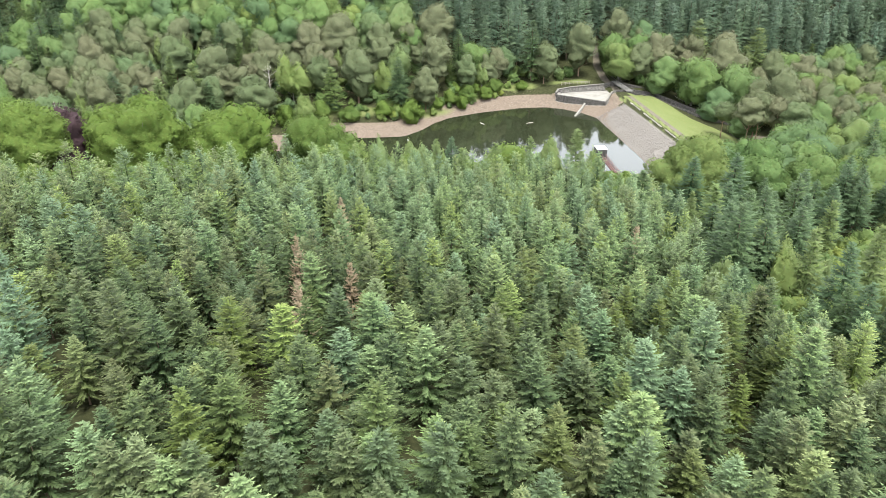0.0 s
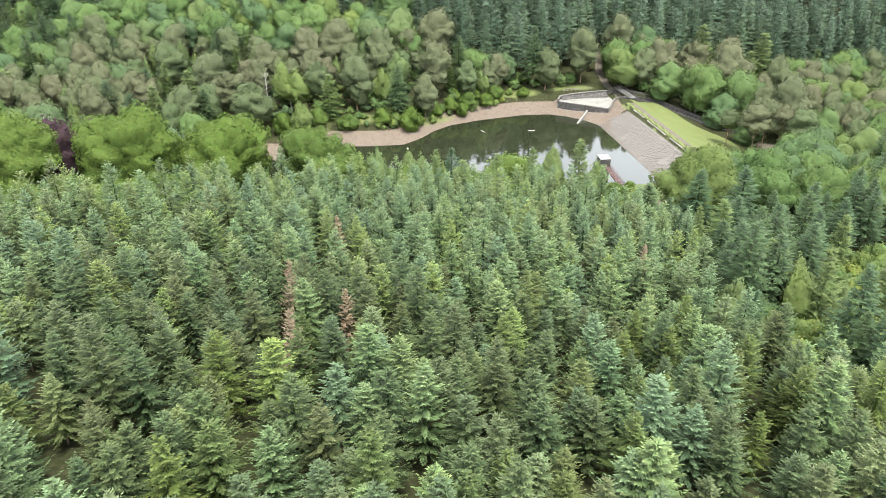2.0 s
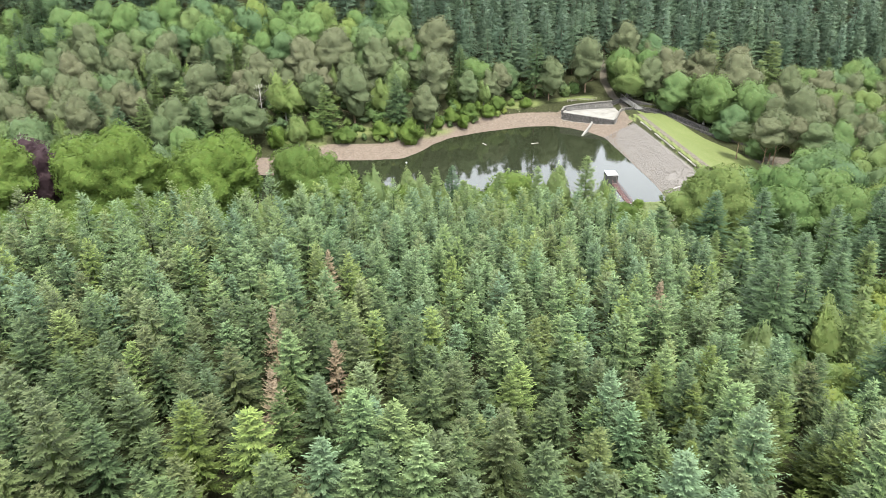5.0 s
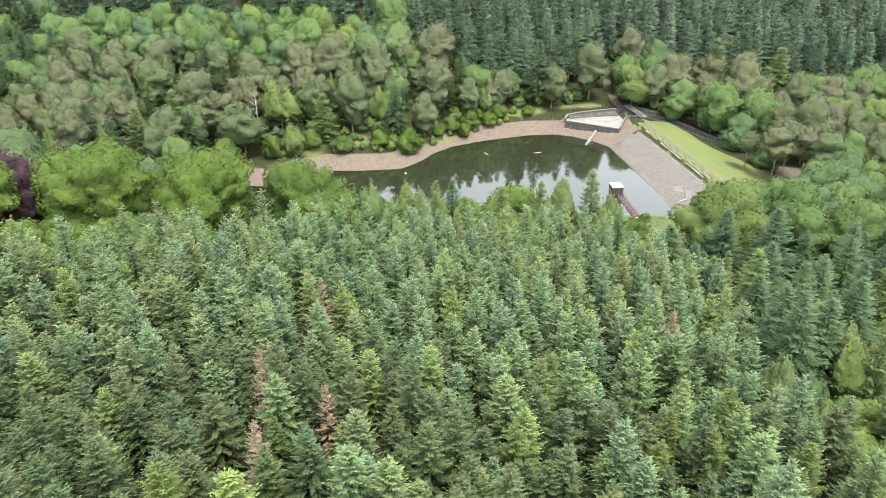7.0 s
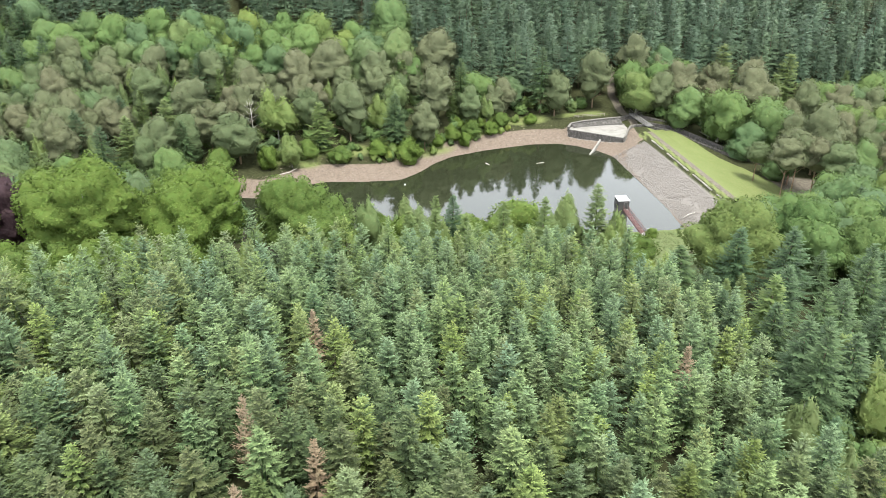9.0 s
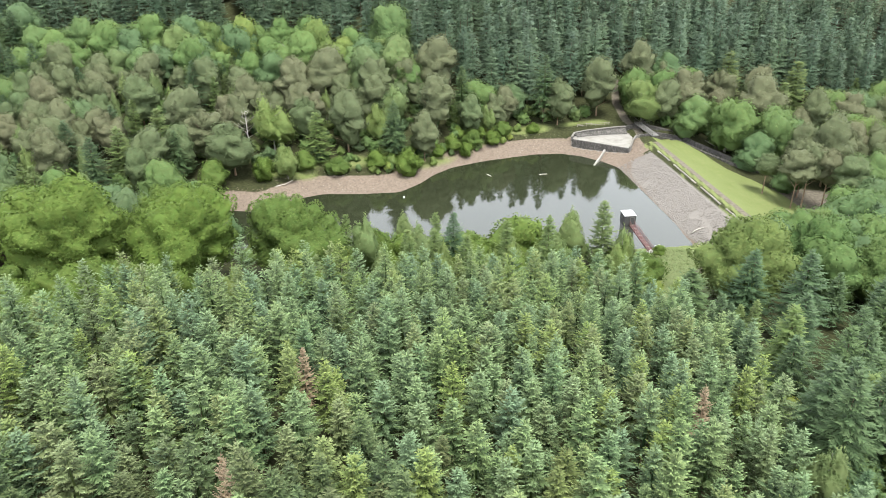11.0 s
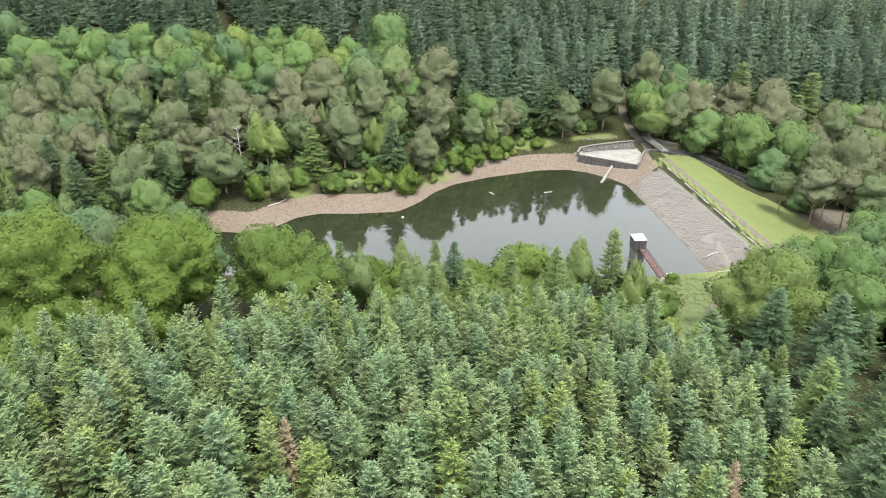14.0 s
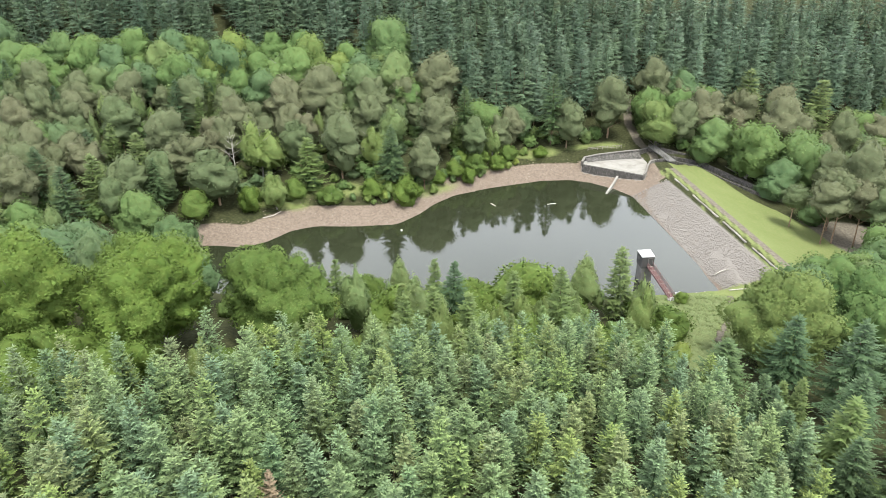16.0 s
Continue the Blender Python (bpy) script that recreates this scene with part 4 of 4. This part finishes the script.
lumber("fallen_branch", "dead branch washed up on the western shore", [(-56.5, 247.2, -38.4), (-53, 248.6, -38.2), (-49, 250.6, -37.9), (-47, 252.5, -37.4)], [0.16, 0.14, 0.1, 0.05], DEAD_WOOD, "branch")
lumber("white_pole", "pale pole lying in grass by the dam", [(63.6, 210.9, height(63.6, 210.9) + 0.3), (68.2, 212.0, height(68.2, 212.0) + 0.3)], [0.13, 0.1], DEAD_WOOD, "pole")
bm = bmesh.new()
bmesh.ops.create_icosphere(bm, subdivisions=2, radius=0.3, matrix=Matrix.Translation((-13.4, 247.3, WATER + 0.1)))
tagged(part("buoy", bm, WHITE), "small white buoy floating near the shore", "buoy")
for k, (x, y, a, b) in enumerate(((55.5, 213.7, 1.5, 0.6), (57.6, 214.6, 1.1, 0.5), (59.6, 214.2, 1.7, 0.7), (53.4, 213.2, 0.9, 0.5))):
    bm = bmesh.new()
    block(bm, (0, 0, 0), (a, b, 0.4), k * 37, 0.1)
    ob = part("pale_boulder", bm, PALE)
    ob.location = (x, y, height(x, y) + 0.1)
    tagged(ob, "pale flat boulder at the water's edge", "boulder", "shore boulders")

# field fence by the spillway
fence = thing("fence", "grey timber fence beside the spillway on the north bank", "fence")
F0, F1 = Vector((45.0, 300.0)), Vector((56.5, 302.5))
for k in range(8):
    p = F0.lerp(F1, k / 7)
    bm = bmesh.new()
    z = height(p.x, p.y)
    bar(bm, (p.x, p.y, z - 0.3), (p.x, p.y, z + 1.15), 0.13)
    part("fence_post", bm, TIMBER, fence)
    if k < 7:
        q = F0.lerp(F1, (k + 1) / 7)
        zq = height(q.x, q.y)
        for up in (0.45, 0.95):
            bm = bmesh.new()
            bar(bm, (p.x, p.y, z + up), (q.x, q.y, zq + up), 0.05, 0.14)
            part("fence_rail", bm, TIMBER, fence)

# ---- tree shapes ----
rng = np.random.default_rng(7)


def trunk_shape(h, r, bend=0.02, sides=6, top=0.9):
    z = np.linspace(0, h * top, 5)
    dx, dy = rng.uniform(-bend, bend, 2) * h
    return tube(np.stack([dx * (z / h) ** 2, dy * (z / h) ** 2, z], 1), r * (1 - 0.93 * z / (h * top)) + 0.01, sides)


def spruce_shape(h=0.0):
    """A plantation tree of the nearer rows."""
    h = h or rng.uniform(11.5, 13.5)
    return trunk_shape(h, 0.15, sides=5, top=0.72), conifer(rng, h, rng.uniform(2.9, 3.6), 0.2, 0.54, 9, 0.22, 0.40, 12, 0.46, 0.62, 0.46, 0.28, 18)


def slim_spruce_shape():
    """A plantation tree of the denser rows further down the slope."""
    h = rng.uniform(11.0, 13.2)
    return trunk_shape(h, 0.12, sides=5, top=0.72), conifer(rng, h, rng.uniform(2.5, 3.2), 0.28, 0.58, 8, 0.28, 0.44, 8, 0.46, 0.6, 0.46, 0.30, 18)


def dark_spruce_shape(h, r, detail=1.0):
    return trunk_shape(h, 0.25, sides=5), conifer(rng, h, r, 0.22, 1.25 / detail, 9, 0.8 / detail, 1.35 / detail ** 0.9, 20, 0.3, 0.82, 0.44, 0.16, 10)


def pine_shape(low=0.26):
    """Layered tufts on crooked limbs over a bare trunk; 15 m tall and 10 m wide."""
    h = 15.0
    return join([trunk_shape(h, 0.26, 0.04)] + boughs(rng, h, 4.4, low, 10)), mass(rng, h, 4.5, low, ((10, 0.34), (48, 0.32), (150, 0.10)), 1700, 0.52, 0.45, 20, 16, 0.2, 2.2)


def broad_shape(h, r, low, octaves, count, leaf, sides=6, around=18, rings=11):
    return join([trunk_shape(h, r * 0.05 + 0.08, 0.03, sides, 0.7)] + boughs(rng, h, r, low, 8, 0.12)), mass(rng, h, r, low, octaves, count, leaf, 0.62, around, rings, 0.1, 1.25)


def birch_shape():
    h, r = 12.0, 3.2
    return join([trunk_shape(h, 0.13, 0.03)] + boughs(rng, h, r, 0.1, 6, 0.06)), mass(rng, h, r, 0.1, ((9, 0.32), (40, 0.26)), 1100, 0.46, 0.42, 14, 12, 0.55, 0.8, 0.7)


def larch_shape():
    h = 14.0
    return trunk_shape(h, 0.18), conifer(rng, h, 3.2, 0.06, 0.6, 8, 0.45, 0.85, 4, 0.45, 0.65, 0.42)


def shrub_shape(h, r, leaf=0.38, count=520):
    stems = [tube([(0, 0, 0), (math.cos(a) * r * 0.3, math.sin(a) * r * 0.3, h * 0.4), (math.cos(a) * r * 0.5, math.sin(a) * r * 0.5, h * 0.75)], [0.06, 0.045, 0.02], 4) for a in (0.3, 2.2, 4.4)]
    return join(stems), mass(rng, h, r, 0.02, ((7, 0.34), (28, 0.28)), count, leaf, 0.6, 12, 8, 0.2, wide=0.2)


taken = []


def free(x, y, gap):
    return all((x - a) ** 2 + (y - b) ** 2 > (gap + c) ** 2 for a, b, c in taken)


def seen_from_path(x, y, extra=0.0):
    return abs(x) < 0.585 * y + 16 + extra


def landmarks(protos, rows, height0):
    """Single trees: x, y, height, and width against the usual."""
    for k, (x, y, h, wide) in enumerate(rows):
        s = h / height0
        plant(protos[k % len(protos)], x, y, s * wide, rng.uniform(0, 6.28), 1.0 / wide)
        taken.append((x, y, 0.28 * h * wide))


spin = lambda: rng.uniform(0, 6.28)

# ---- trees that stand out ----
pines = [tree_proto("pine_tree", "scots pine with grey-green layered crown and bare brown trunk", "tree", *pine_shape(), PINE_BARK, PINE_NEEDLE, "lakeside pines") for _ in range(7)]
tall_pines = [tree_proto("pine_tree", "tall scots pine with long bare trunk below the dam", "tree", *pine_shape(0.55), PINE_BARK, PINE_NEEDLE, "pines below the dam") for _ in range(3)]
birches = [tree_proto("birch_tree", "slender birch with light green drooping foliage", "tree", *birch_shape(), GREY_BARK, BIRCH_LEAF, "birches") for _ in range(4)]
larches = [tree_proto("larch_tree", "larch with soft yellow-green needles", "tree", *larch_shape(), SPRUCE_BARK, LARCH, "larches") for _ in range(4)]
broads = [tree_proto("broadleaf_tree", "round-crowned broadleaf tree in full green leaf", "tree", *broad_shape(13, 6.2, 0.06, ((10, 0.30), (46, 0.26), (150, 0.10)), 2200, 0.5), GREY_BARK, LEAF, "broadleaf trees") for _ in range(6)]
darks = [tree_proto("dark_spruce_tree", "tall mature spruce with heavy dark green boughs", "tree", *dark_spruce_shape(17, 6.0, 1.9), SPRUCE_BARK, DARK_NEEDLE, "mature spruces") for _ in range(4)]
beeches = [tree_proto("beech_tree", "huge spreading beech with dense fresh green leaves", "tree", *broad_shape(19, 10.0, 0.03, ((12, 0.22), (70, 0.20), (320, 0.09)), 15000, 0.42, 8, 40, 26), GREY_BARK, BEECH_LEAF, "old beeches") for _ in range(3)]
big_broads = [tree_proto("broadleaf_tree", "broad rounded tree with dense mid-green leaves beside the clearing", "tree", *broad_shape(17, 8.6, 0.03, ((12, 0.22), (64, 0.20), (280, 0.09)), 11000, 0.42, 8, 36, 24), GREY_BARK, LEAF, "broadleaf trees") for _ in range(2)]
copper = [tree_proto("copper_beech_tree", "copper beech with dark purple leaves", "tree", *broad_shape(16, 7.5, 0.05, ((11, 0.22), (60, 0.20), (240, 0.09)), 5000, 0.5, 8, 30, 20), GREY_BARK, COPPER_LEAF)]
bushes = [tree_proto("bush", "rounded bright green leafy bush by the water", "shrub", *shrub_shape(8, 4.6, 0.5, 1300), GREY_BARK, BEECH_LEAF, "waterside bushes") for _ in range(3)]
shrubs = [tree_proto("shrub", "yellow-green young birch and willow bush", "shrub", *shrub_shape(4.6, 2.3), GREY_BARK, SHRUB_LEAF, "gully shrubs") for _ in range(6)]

landmarks(beeches, [(-67.5, 161, 20, 1.12), (-48, 166, 18.5, 1.12), (-30, 173, 17.5, 1.08), (-88, 150, 17, 1.2), (-104, 166, 17, 1.1), (-58, 183, 18, 0.9), (-84, 178, 16, 1.0)], 19)
landmarks(big_broads, [(59.5, 175, 19, 1.0), (79, 187, 17, 1.0), (90, 178, 16, 1.0)], 17)
landmarks(copper, [(-85, 161, 15.8, 0.9)], 16)
landmarks(birches, [(-17.5, 181, 13.5, 1.05), (28, 196, 13, 1.1), (-48.6, 254, 11.8, 1.4), (-55.6, 270, 17.6, 1.5), (-18.8, 286, 15.9, 1.3), (-62, 218, 14, 1.6), (-24, 280, 14, 1.2), (-70, 214, 12, 1.4)], 12)
landmarks(larches, [(34.6, 195, 15.7, 1.1), (-41, 265.5, 15.7, 1.4), (105.5, 330, 21, 1.4), (128.8, 324, 21, 1.4), (51.6, 136.6, 15, 1.2), (-88, 262, 16, 1.4), (-96, 250, 15, 1.4), (120, 312, 18, 1.3)], 14)
landmarks(pines, [(-64.7, 255, 16.9, 1.3), (-32.4, 272, 18, 1.05), (-5, 286, 18.8, 1.05), (-4.7, 314, 21, 1.0), (-25.3, 302, 17.8, 1.05), (-43.5, 303.5, 18.5, 1.15), (-53, 296, 18, 1.15), (38, 301.6, 18, 0.9), (53, 310, 20, 1.0),
                  (70.3, 326, 20, 0.95), (76, 303, 15, 1.1), (85, 308, 19, 1.1), (110.6, 305, 21, 1.1), (117, 265, 22, 1.0), (-75, 262, 17, 1.2), (-84, 274, 17, 1.2), (-100, 280, 17, 1.2)], 15)
landmarks(tall_pines, [(93.5, 252, 12.5, 0.95), (99.5, 245, 17, 0.8), (104, 248, 19, 0.75), (109, 246, 19, 0.8), (113, 241, 18, 0.8), (106, 256, 18, 0.9)], 15)
landmarks(broads, [(10, 300, 13, 1.15), (21.5, 305.7, 10.5, 1.1), (-22, 337.5, 20, 1.0), (67.8, 303, 15, 1.05), (83.5, 295, 13, 1.05), (92.8, 286, 18, 1.05), (107, 284, 18, 1.0), (82, 204, 12, 1.1),
                   (103.5, 259, 9.5, 1.1), (123, 262, 11, 1.1), (99, 276, 12, 1.1), (96, 196, 14, 1.1), (73, 197, 12, 1.1), (-70, 232, 11, 1.1), (-80, 236, 12, 1.0)], 13)
landmarks(darks, [(56, 163.5, 17, 1.1), (63, 157, 20, 1.1), (43.5, 158.5, 13, 1.5), (33, 303, 25, 0.9), (58, 146, 16, 1.1), (50, 131, 13.5, 1.1), (66, 143, 16, 1.1), (1, 189, 14.6, 1.0), (74, 150, 18, 1.0), (80, 160, 18, 1.0)], 18)
landmarks(bushes, [(-12, 262, 8, 1.1), (-10, 185, 9, 1.2), (16.6, 196, 10, 1.3), (38, 193.5, 6.4, 1.1), (42, 186.4, 6.4, 1.3), (50.5, 204.2, 2.6, 1.1), (-56, 252, 8, 0.9), (4, 197, 8, 1.2), (-68, 247, 8, 1.0)], 8)

# ---- the spruce plantation ----
PLANTATION = [(-112, 15), (64, 15), (66, 62), (58, 82), (48, 91), (40, 98), (40, 108), (45, 128), (47, 140), (40, 154), (33, 158), (19, 165), (5, 162), (-7, 153), (-18, 151), (-29, 148), (-42, 141), (-51, 136), (-58, 128), (-68, 122), (-80, 118), (-112, 108)]
NEAR = [(-48, 40), (48, 40), (48, 92), (-48, 92)]
near_protos = [tree_proto("spruce_tree", "young sitka spruce, blue-green needles, pale tips, in a plantation", "tree", *spruce_shape(), SPRUCE_BARK, NEEDLE if k % 4 == 3 else OLIVE_NEEDLE, "plantation spruces") for k in range(12)]
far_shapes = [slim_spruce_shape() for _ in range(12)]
dead = [tree_proto("dead_spruce_tree", "dying spruce with rust-brown needles among green ones", "tree", *spruce_shape(12.5), SPRUCE_BARK, DEAD_NEEDLE, "dying spruces") for _ in range(2)]
for k, (x, y, tall) in enumerate(((-20.1, 91.9, 14.4), (-17.6, 79.3, 13.0), (-17.5, 116.7, 11.6), (31.8, 115.1, 11.8), (-12.5, 88, 12.6))):
    plant(dead[k % 2], x, y, 0.62, spin(), (tall - 1.2) / 7.75)
    taken.append((x, y, 0.5))
rest, old, planted = [], [], 0
sites = [p for p in scatter(rng, PLANTATION, 4.9, 0.44) if p[1] < 76] + [p for p in scatter(rng, PLANTATION, 3.8, 0.44) if p[1] >= 76]
for k, (x, y) in enumerate(sites):
    s = rng.choice((0.76, 0.88, 0.97, 1.03, 1.08)) * rng.uniform(0.94, 1.06) * (1.04 if y < 76 else 0.96)
    if not free(x, y, 1.3) or not seen_from_path(x, y) or y < 26:
        continue
    tall = float(np.interp(y, [60, 105, 150], [0.88, 1.06, 1.16]))
    if inside(x, y, NEAR) and planted < 300:
        planted += 1
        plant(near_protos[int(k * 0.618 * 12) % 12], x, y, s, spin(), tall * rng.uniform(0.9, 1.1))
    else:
        # nearer trees mostly take the darker olive needles
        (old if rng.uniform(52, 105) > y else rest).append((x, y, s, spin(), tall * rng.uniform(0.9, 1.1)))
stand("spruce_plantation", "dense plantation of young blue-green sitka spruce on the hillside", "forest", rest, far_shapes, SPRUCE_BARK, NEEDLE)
stand("older_spruce_plantation", "darker olive-green sitka spruce among the paler plantation trees", "forest", old, far_shapes, SPRUCE_BARK, OLIVE_NEEDLE)

# ---- woods north of the lake ----


def on_road(x, y):
    return (np.abs(x - np.interp(y, [297, 306, 322, 345], [66, 63, 62.2, 66])) < 3.6) & (y > 292) & (y < 340)


def fill(outline, gap, kinds, low=0.75, high=1.15, clear=2.5, extra=0.0):
    """Trees of several kinds, by share, wherever no other stands."""
    for k, (x, y) in enumerate(scatter(rng, outline, gap, 0.4, on_road)):
        w = rng.uniform(0, 1)
        if not free(x, y, clear) or not seen_from_path(x, y, extra) or (outline is PINES and inside(x, y, DARK_STAND)):
            continue
        for protos, share in kinds:
            if w < share:
                plant(protos[k % len(protos)], x, y, rng.uniform(low, high), spin(), rng.uniform(0.9, 1.1))
                break
            w -= share


DARK_STAND = [(-190, 266), (-138, 272), (-142, 322), (-190, 322)]
PINES = []
fill(DARK_STAND, 7.4, [(darks, 0.6), (larches, 0.2), (broads, 0.2)], 0.85, 1.2)
PINES = [(-172, 253), (-100, 236), (-86, 240), (-71, 252), (-63, 259.5), (-22.5, 264), (-9, 270), (3, 284), (34, 301), (56, 307), (56, 314), (20, 308), (-7.5, 308), (-172, 306)]
fill(PINES, 6.8, [(pines, 0.56), (birches, 0.15), (larches, 0.13), (broads, 0.08), (darks, 0.08)], 0.75, 1.12)
EAST_WOOD = [(70, 307.5), (78, 298), (89, 287), (97, 276), (112, 274), (122, 262), (118, 240), (248, 248), (248, 330), (82, 332), (58, 318), (60, 315)]
fill(EAST_WOOD, 8.6, [(broads, 0.45), (pines, 0.35), (larches, 0.2)], 0.8, 1.2)
BROAD_WOOD = [(-202, 300), (-8, 303), (-8, 320), (-30, 331), (-62, 334), (-140, 328), (-202, 322)]
shapes = [broad_shape(16, 6.6, 0.15, ((9, 0.30), (44, 0.28)), 1500, 0.6, 5, 18, 11) for _ in range(6)]
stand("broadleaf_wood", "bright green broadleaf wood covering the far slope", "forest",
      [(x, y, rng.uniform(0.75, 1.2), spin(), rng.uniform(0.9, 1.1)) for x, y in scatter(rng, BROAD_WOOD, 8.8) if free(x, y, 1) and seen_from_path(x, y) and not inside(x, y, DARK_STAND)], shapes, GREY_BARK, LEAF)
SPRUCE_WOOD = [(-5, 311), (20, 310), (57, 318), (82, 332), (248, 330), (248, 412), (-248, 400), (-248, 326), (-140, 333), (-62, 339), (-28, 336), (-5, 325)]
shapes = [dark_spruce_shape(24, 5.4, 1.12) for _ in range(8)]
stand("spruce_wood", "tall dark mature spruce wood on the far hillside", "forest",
      [(x, y, rng.uniform(0.8, 1.12), spin(), rng.uniform(0.92, 1.1)) for x, y in scatter(rng, SPRUCE_WOOD, 7.9, 0.42, on_road) if free(x, y, 1) and seen_from_path(x, y)], shapes, SPRUCE_BARK, HAZED_NEEDLE)

# ---- gully and eastern slope ----
GULLY = [(41, 98), (48, 92), (59, 83), (68, 64), (90, 72), (84, 88), (64, 98), (67, 126), (60, 129), (52, 134), (44, 130), (41, 110)]
fill(GULLY, 3.1, [(shrubs, 0.74), (larches, 0.06), (birches, 0.05), (darks, 0.1)], 0.55, 1.1, 0.7)
EAST_SPRUCES = [(58, 130), (66, 128), (80, 150), (98, 162), (140, 168), (140, 186), (108, 186), (88, 172), (72, 166), (62, 154)]
SCRUB = [(64, 98), (84, 88), (114, 140), (102, 160), (82, 150), (68, 126)]
fill(SCRUB, 3.7, [(shrubs, 0.78), (birches, 0.06), (larches, 0.05)], 0.7, 1.3, 0.8)
fill([(42, 126), (47, 130), (58, 132), (60, 150), (50, 156), (43, 152)], 3.6, [(darks, 0.45), (shrubs, 0.35), (larches, 0.2)], 0.55, 0.85, 0.8)
fill(EAST_SPRUCES, 6.0, [(darks, 0.9), (larches, 0.1)], 0.7, 1.0, 2.0)
EAST_BROAD = [(74, 176), (88, 172), (112, 186), (150, 180), (150, 238), (118, 240), (112, 232), (98, 221), (86, 208), (76, 204)]
fill(EAST_BROAD, 7.0, [(broads, 0.8), (larches, 0.1), (darks, 0.1)], 0.75, 1.15, 2.5)

# ---- the near shore ----
SHORE = [(-48, 142), (-26, 152), (0, 163), (30, 163), (42, 156), (42, 172), (40, 190), (37, 204), (0, 203), (-30, 200), (-46, 198), (-44, 186), (-20, 176), (-36, 158)]
fill(SHORE, 4.4, [(shrubs, 0.55), (larches, 0.12), (birches, 0.15), (bushes, 0.1)], 0.6, 1.0, 1.5)
WEST = [(-130, 184), (-96, 186), (-70, 190), (-46, 186), (-50, 196), (-72, 205), (-90, 226), (-150, 240), (-150, 180)]
fill([(-114, 110), (-80, 120), (-68, 124), (-56, 132), (-46, 146), (-44, 164), (-56, 160), (-72, 150), (-84, 144), (-114, 140)], 4.6, [(bushes, 1.0)], 0.5, 0.85, 0.5)
fill(WEST, 8.0, [(broads, 0.6), (birches, 0.25), (larches, 0.15)], 0.8, 1.1, 3.0)
NORTH_BANK = [(-58, 250), (-40, 257), (-14, 259), (-4, 270), (12, 284), (30, 292), (40, 294), (40, 298), (10, 294), (-8, 278), (-22, 264), (-58, 258)]
fill(NORTH_BANK, 2.9, [(shrubs, 0.5), (bushes, 0.25)], 0.4, 0.75, 0.5)

# ---- bare dead trees ----


def snag_shape(h):
    limbs = [trunk_shape(h, 0.2, 0.03, 6, 1.0)]
    for k in range(14):
        f = 0.35 + 0.6 * k / 14
        a = k * 2.4
        L = (1.1 - f) * h * 0.45
        p = np.array([0, 0, f * h])
        tip = p + np.array([math.cos(a) * L, math.sin(a) * L, L * 0.6])
        limbs.append(tube([p, p * 0.45 + tip * 0.55 + np.array([0, 0, -0.2]), tip], [0.08, 0.05, 0.015], 4))
        limbs.append(tube([p * 0.5 + tip * 0.5, p * 0.3 + tip * 0.7 + np.array([math.sin(a) * L * 0.3, -math.cos(a) * L * 0.3, 0.5])], [0.04, 0.012], 4))
    return join(limbs)


for x, y, h in ((-87, 166, 18.0), (-63, 268, 15), (118, 286, 14)):
    s = snag_shape(h)
    ob = new("dead_tree", quad_mesh("dead_tree", s[0], s[1], [DEAD_WOOD], smooth=True))
    ob.location = (x, y, height(x, y) - 0.2)
    tagged(ob, "bare bleached dead tree among green crowns", "tree", "dead trees")

# ---- low growth under the woods ----
low_shapes = [shrub_shape(3.4, 2.4, 0.7, 150) for _ in range(5)]
spots = []
for outline, gap in ((PINES, 6.0), (EAST_WOOD, 8.0), (WEST, 7.5), (EAST_BROAD, 8.0)):
    spots += [(x, y, rng.uniform(0.6, 1.2), spin(), rng.uniform(0.8, 1.2)) for x, y in scatter(rng, outline, gap, 0.45, on_road) if seen_from_path(x, y) and float(outline_distance(np.array(x), np.array(y), LAKE)) > 7]
stand("undergrowth", "mixed green undergrowth between the trees", "undergrowth", spots, low_shapes, GREY_BARK, LEAF)

# ---- bracken on the clearing ----


def fronds(spots, size):
    rows = []
    for x, y in spots:
        k = 6
        a = rng.uniform(0, 6.28) + np.arange(k) * 6.283 / k
        out = np.stack([np.cos(a), np.sin(a), np.full(k, 0.55)], 1)
        s = size * rng.uniform(0.6, 1.3)
        rows.append((np.repeat([[x, y, height(x, y) + 0.05]], k, 0), unit(out), np.stack([-np.sin(a), np.cos(a), a * 0], 1), np.full(k, s), np.full(k, s * 0.5), np.full(k, 0.3), np.full(k, 0.9),
                     unit(out * np.array([0.5, 0.5, 2.0]))))
    return sprays(*[np.concatenate(k) for k in zip(*rows)])


CLEARING = [(43, 168), (52, 176), (70, 186), (75, 206), (66, 208), (47, 207), (42, 188)]


def off_path(x, y):
    """Where the trodden path or a bare patch keeps the bracken away."""
    return (np.abs(x - np.interp(y, [184, 192, 197, 204, 209], [52, 56.5, 59.7, 62.5, 62.8])) < 0.9) | (ripple(x, y, 2.2, 5.1) > 0.62)


v, q, t, n = fronds(scatter(rng, CLEARING, 0.8, 0.5, off_path), 0.85)
tagged(new("bracken", quad_mesh("bracken", v, q, [BRACKEN], {"tip": t}, None, True, n)), "waist-high light green bracken covering the clearing", "bracken", "", "stuff")
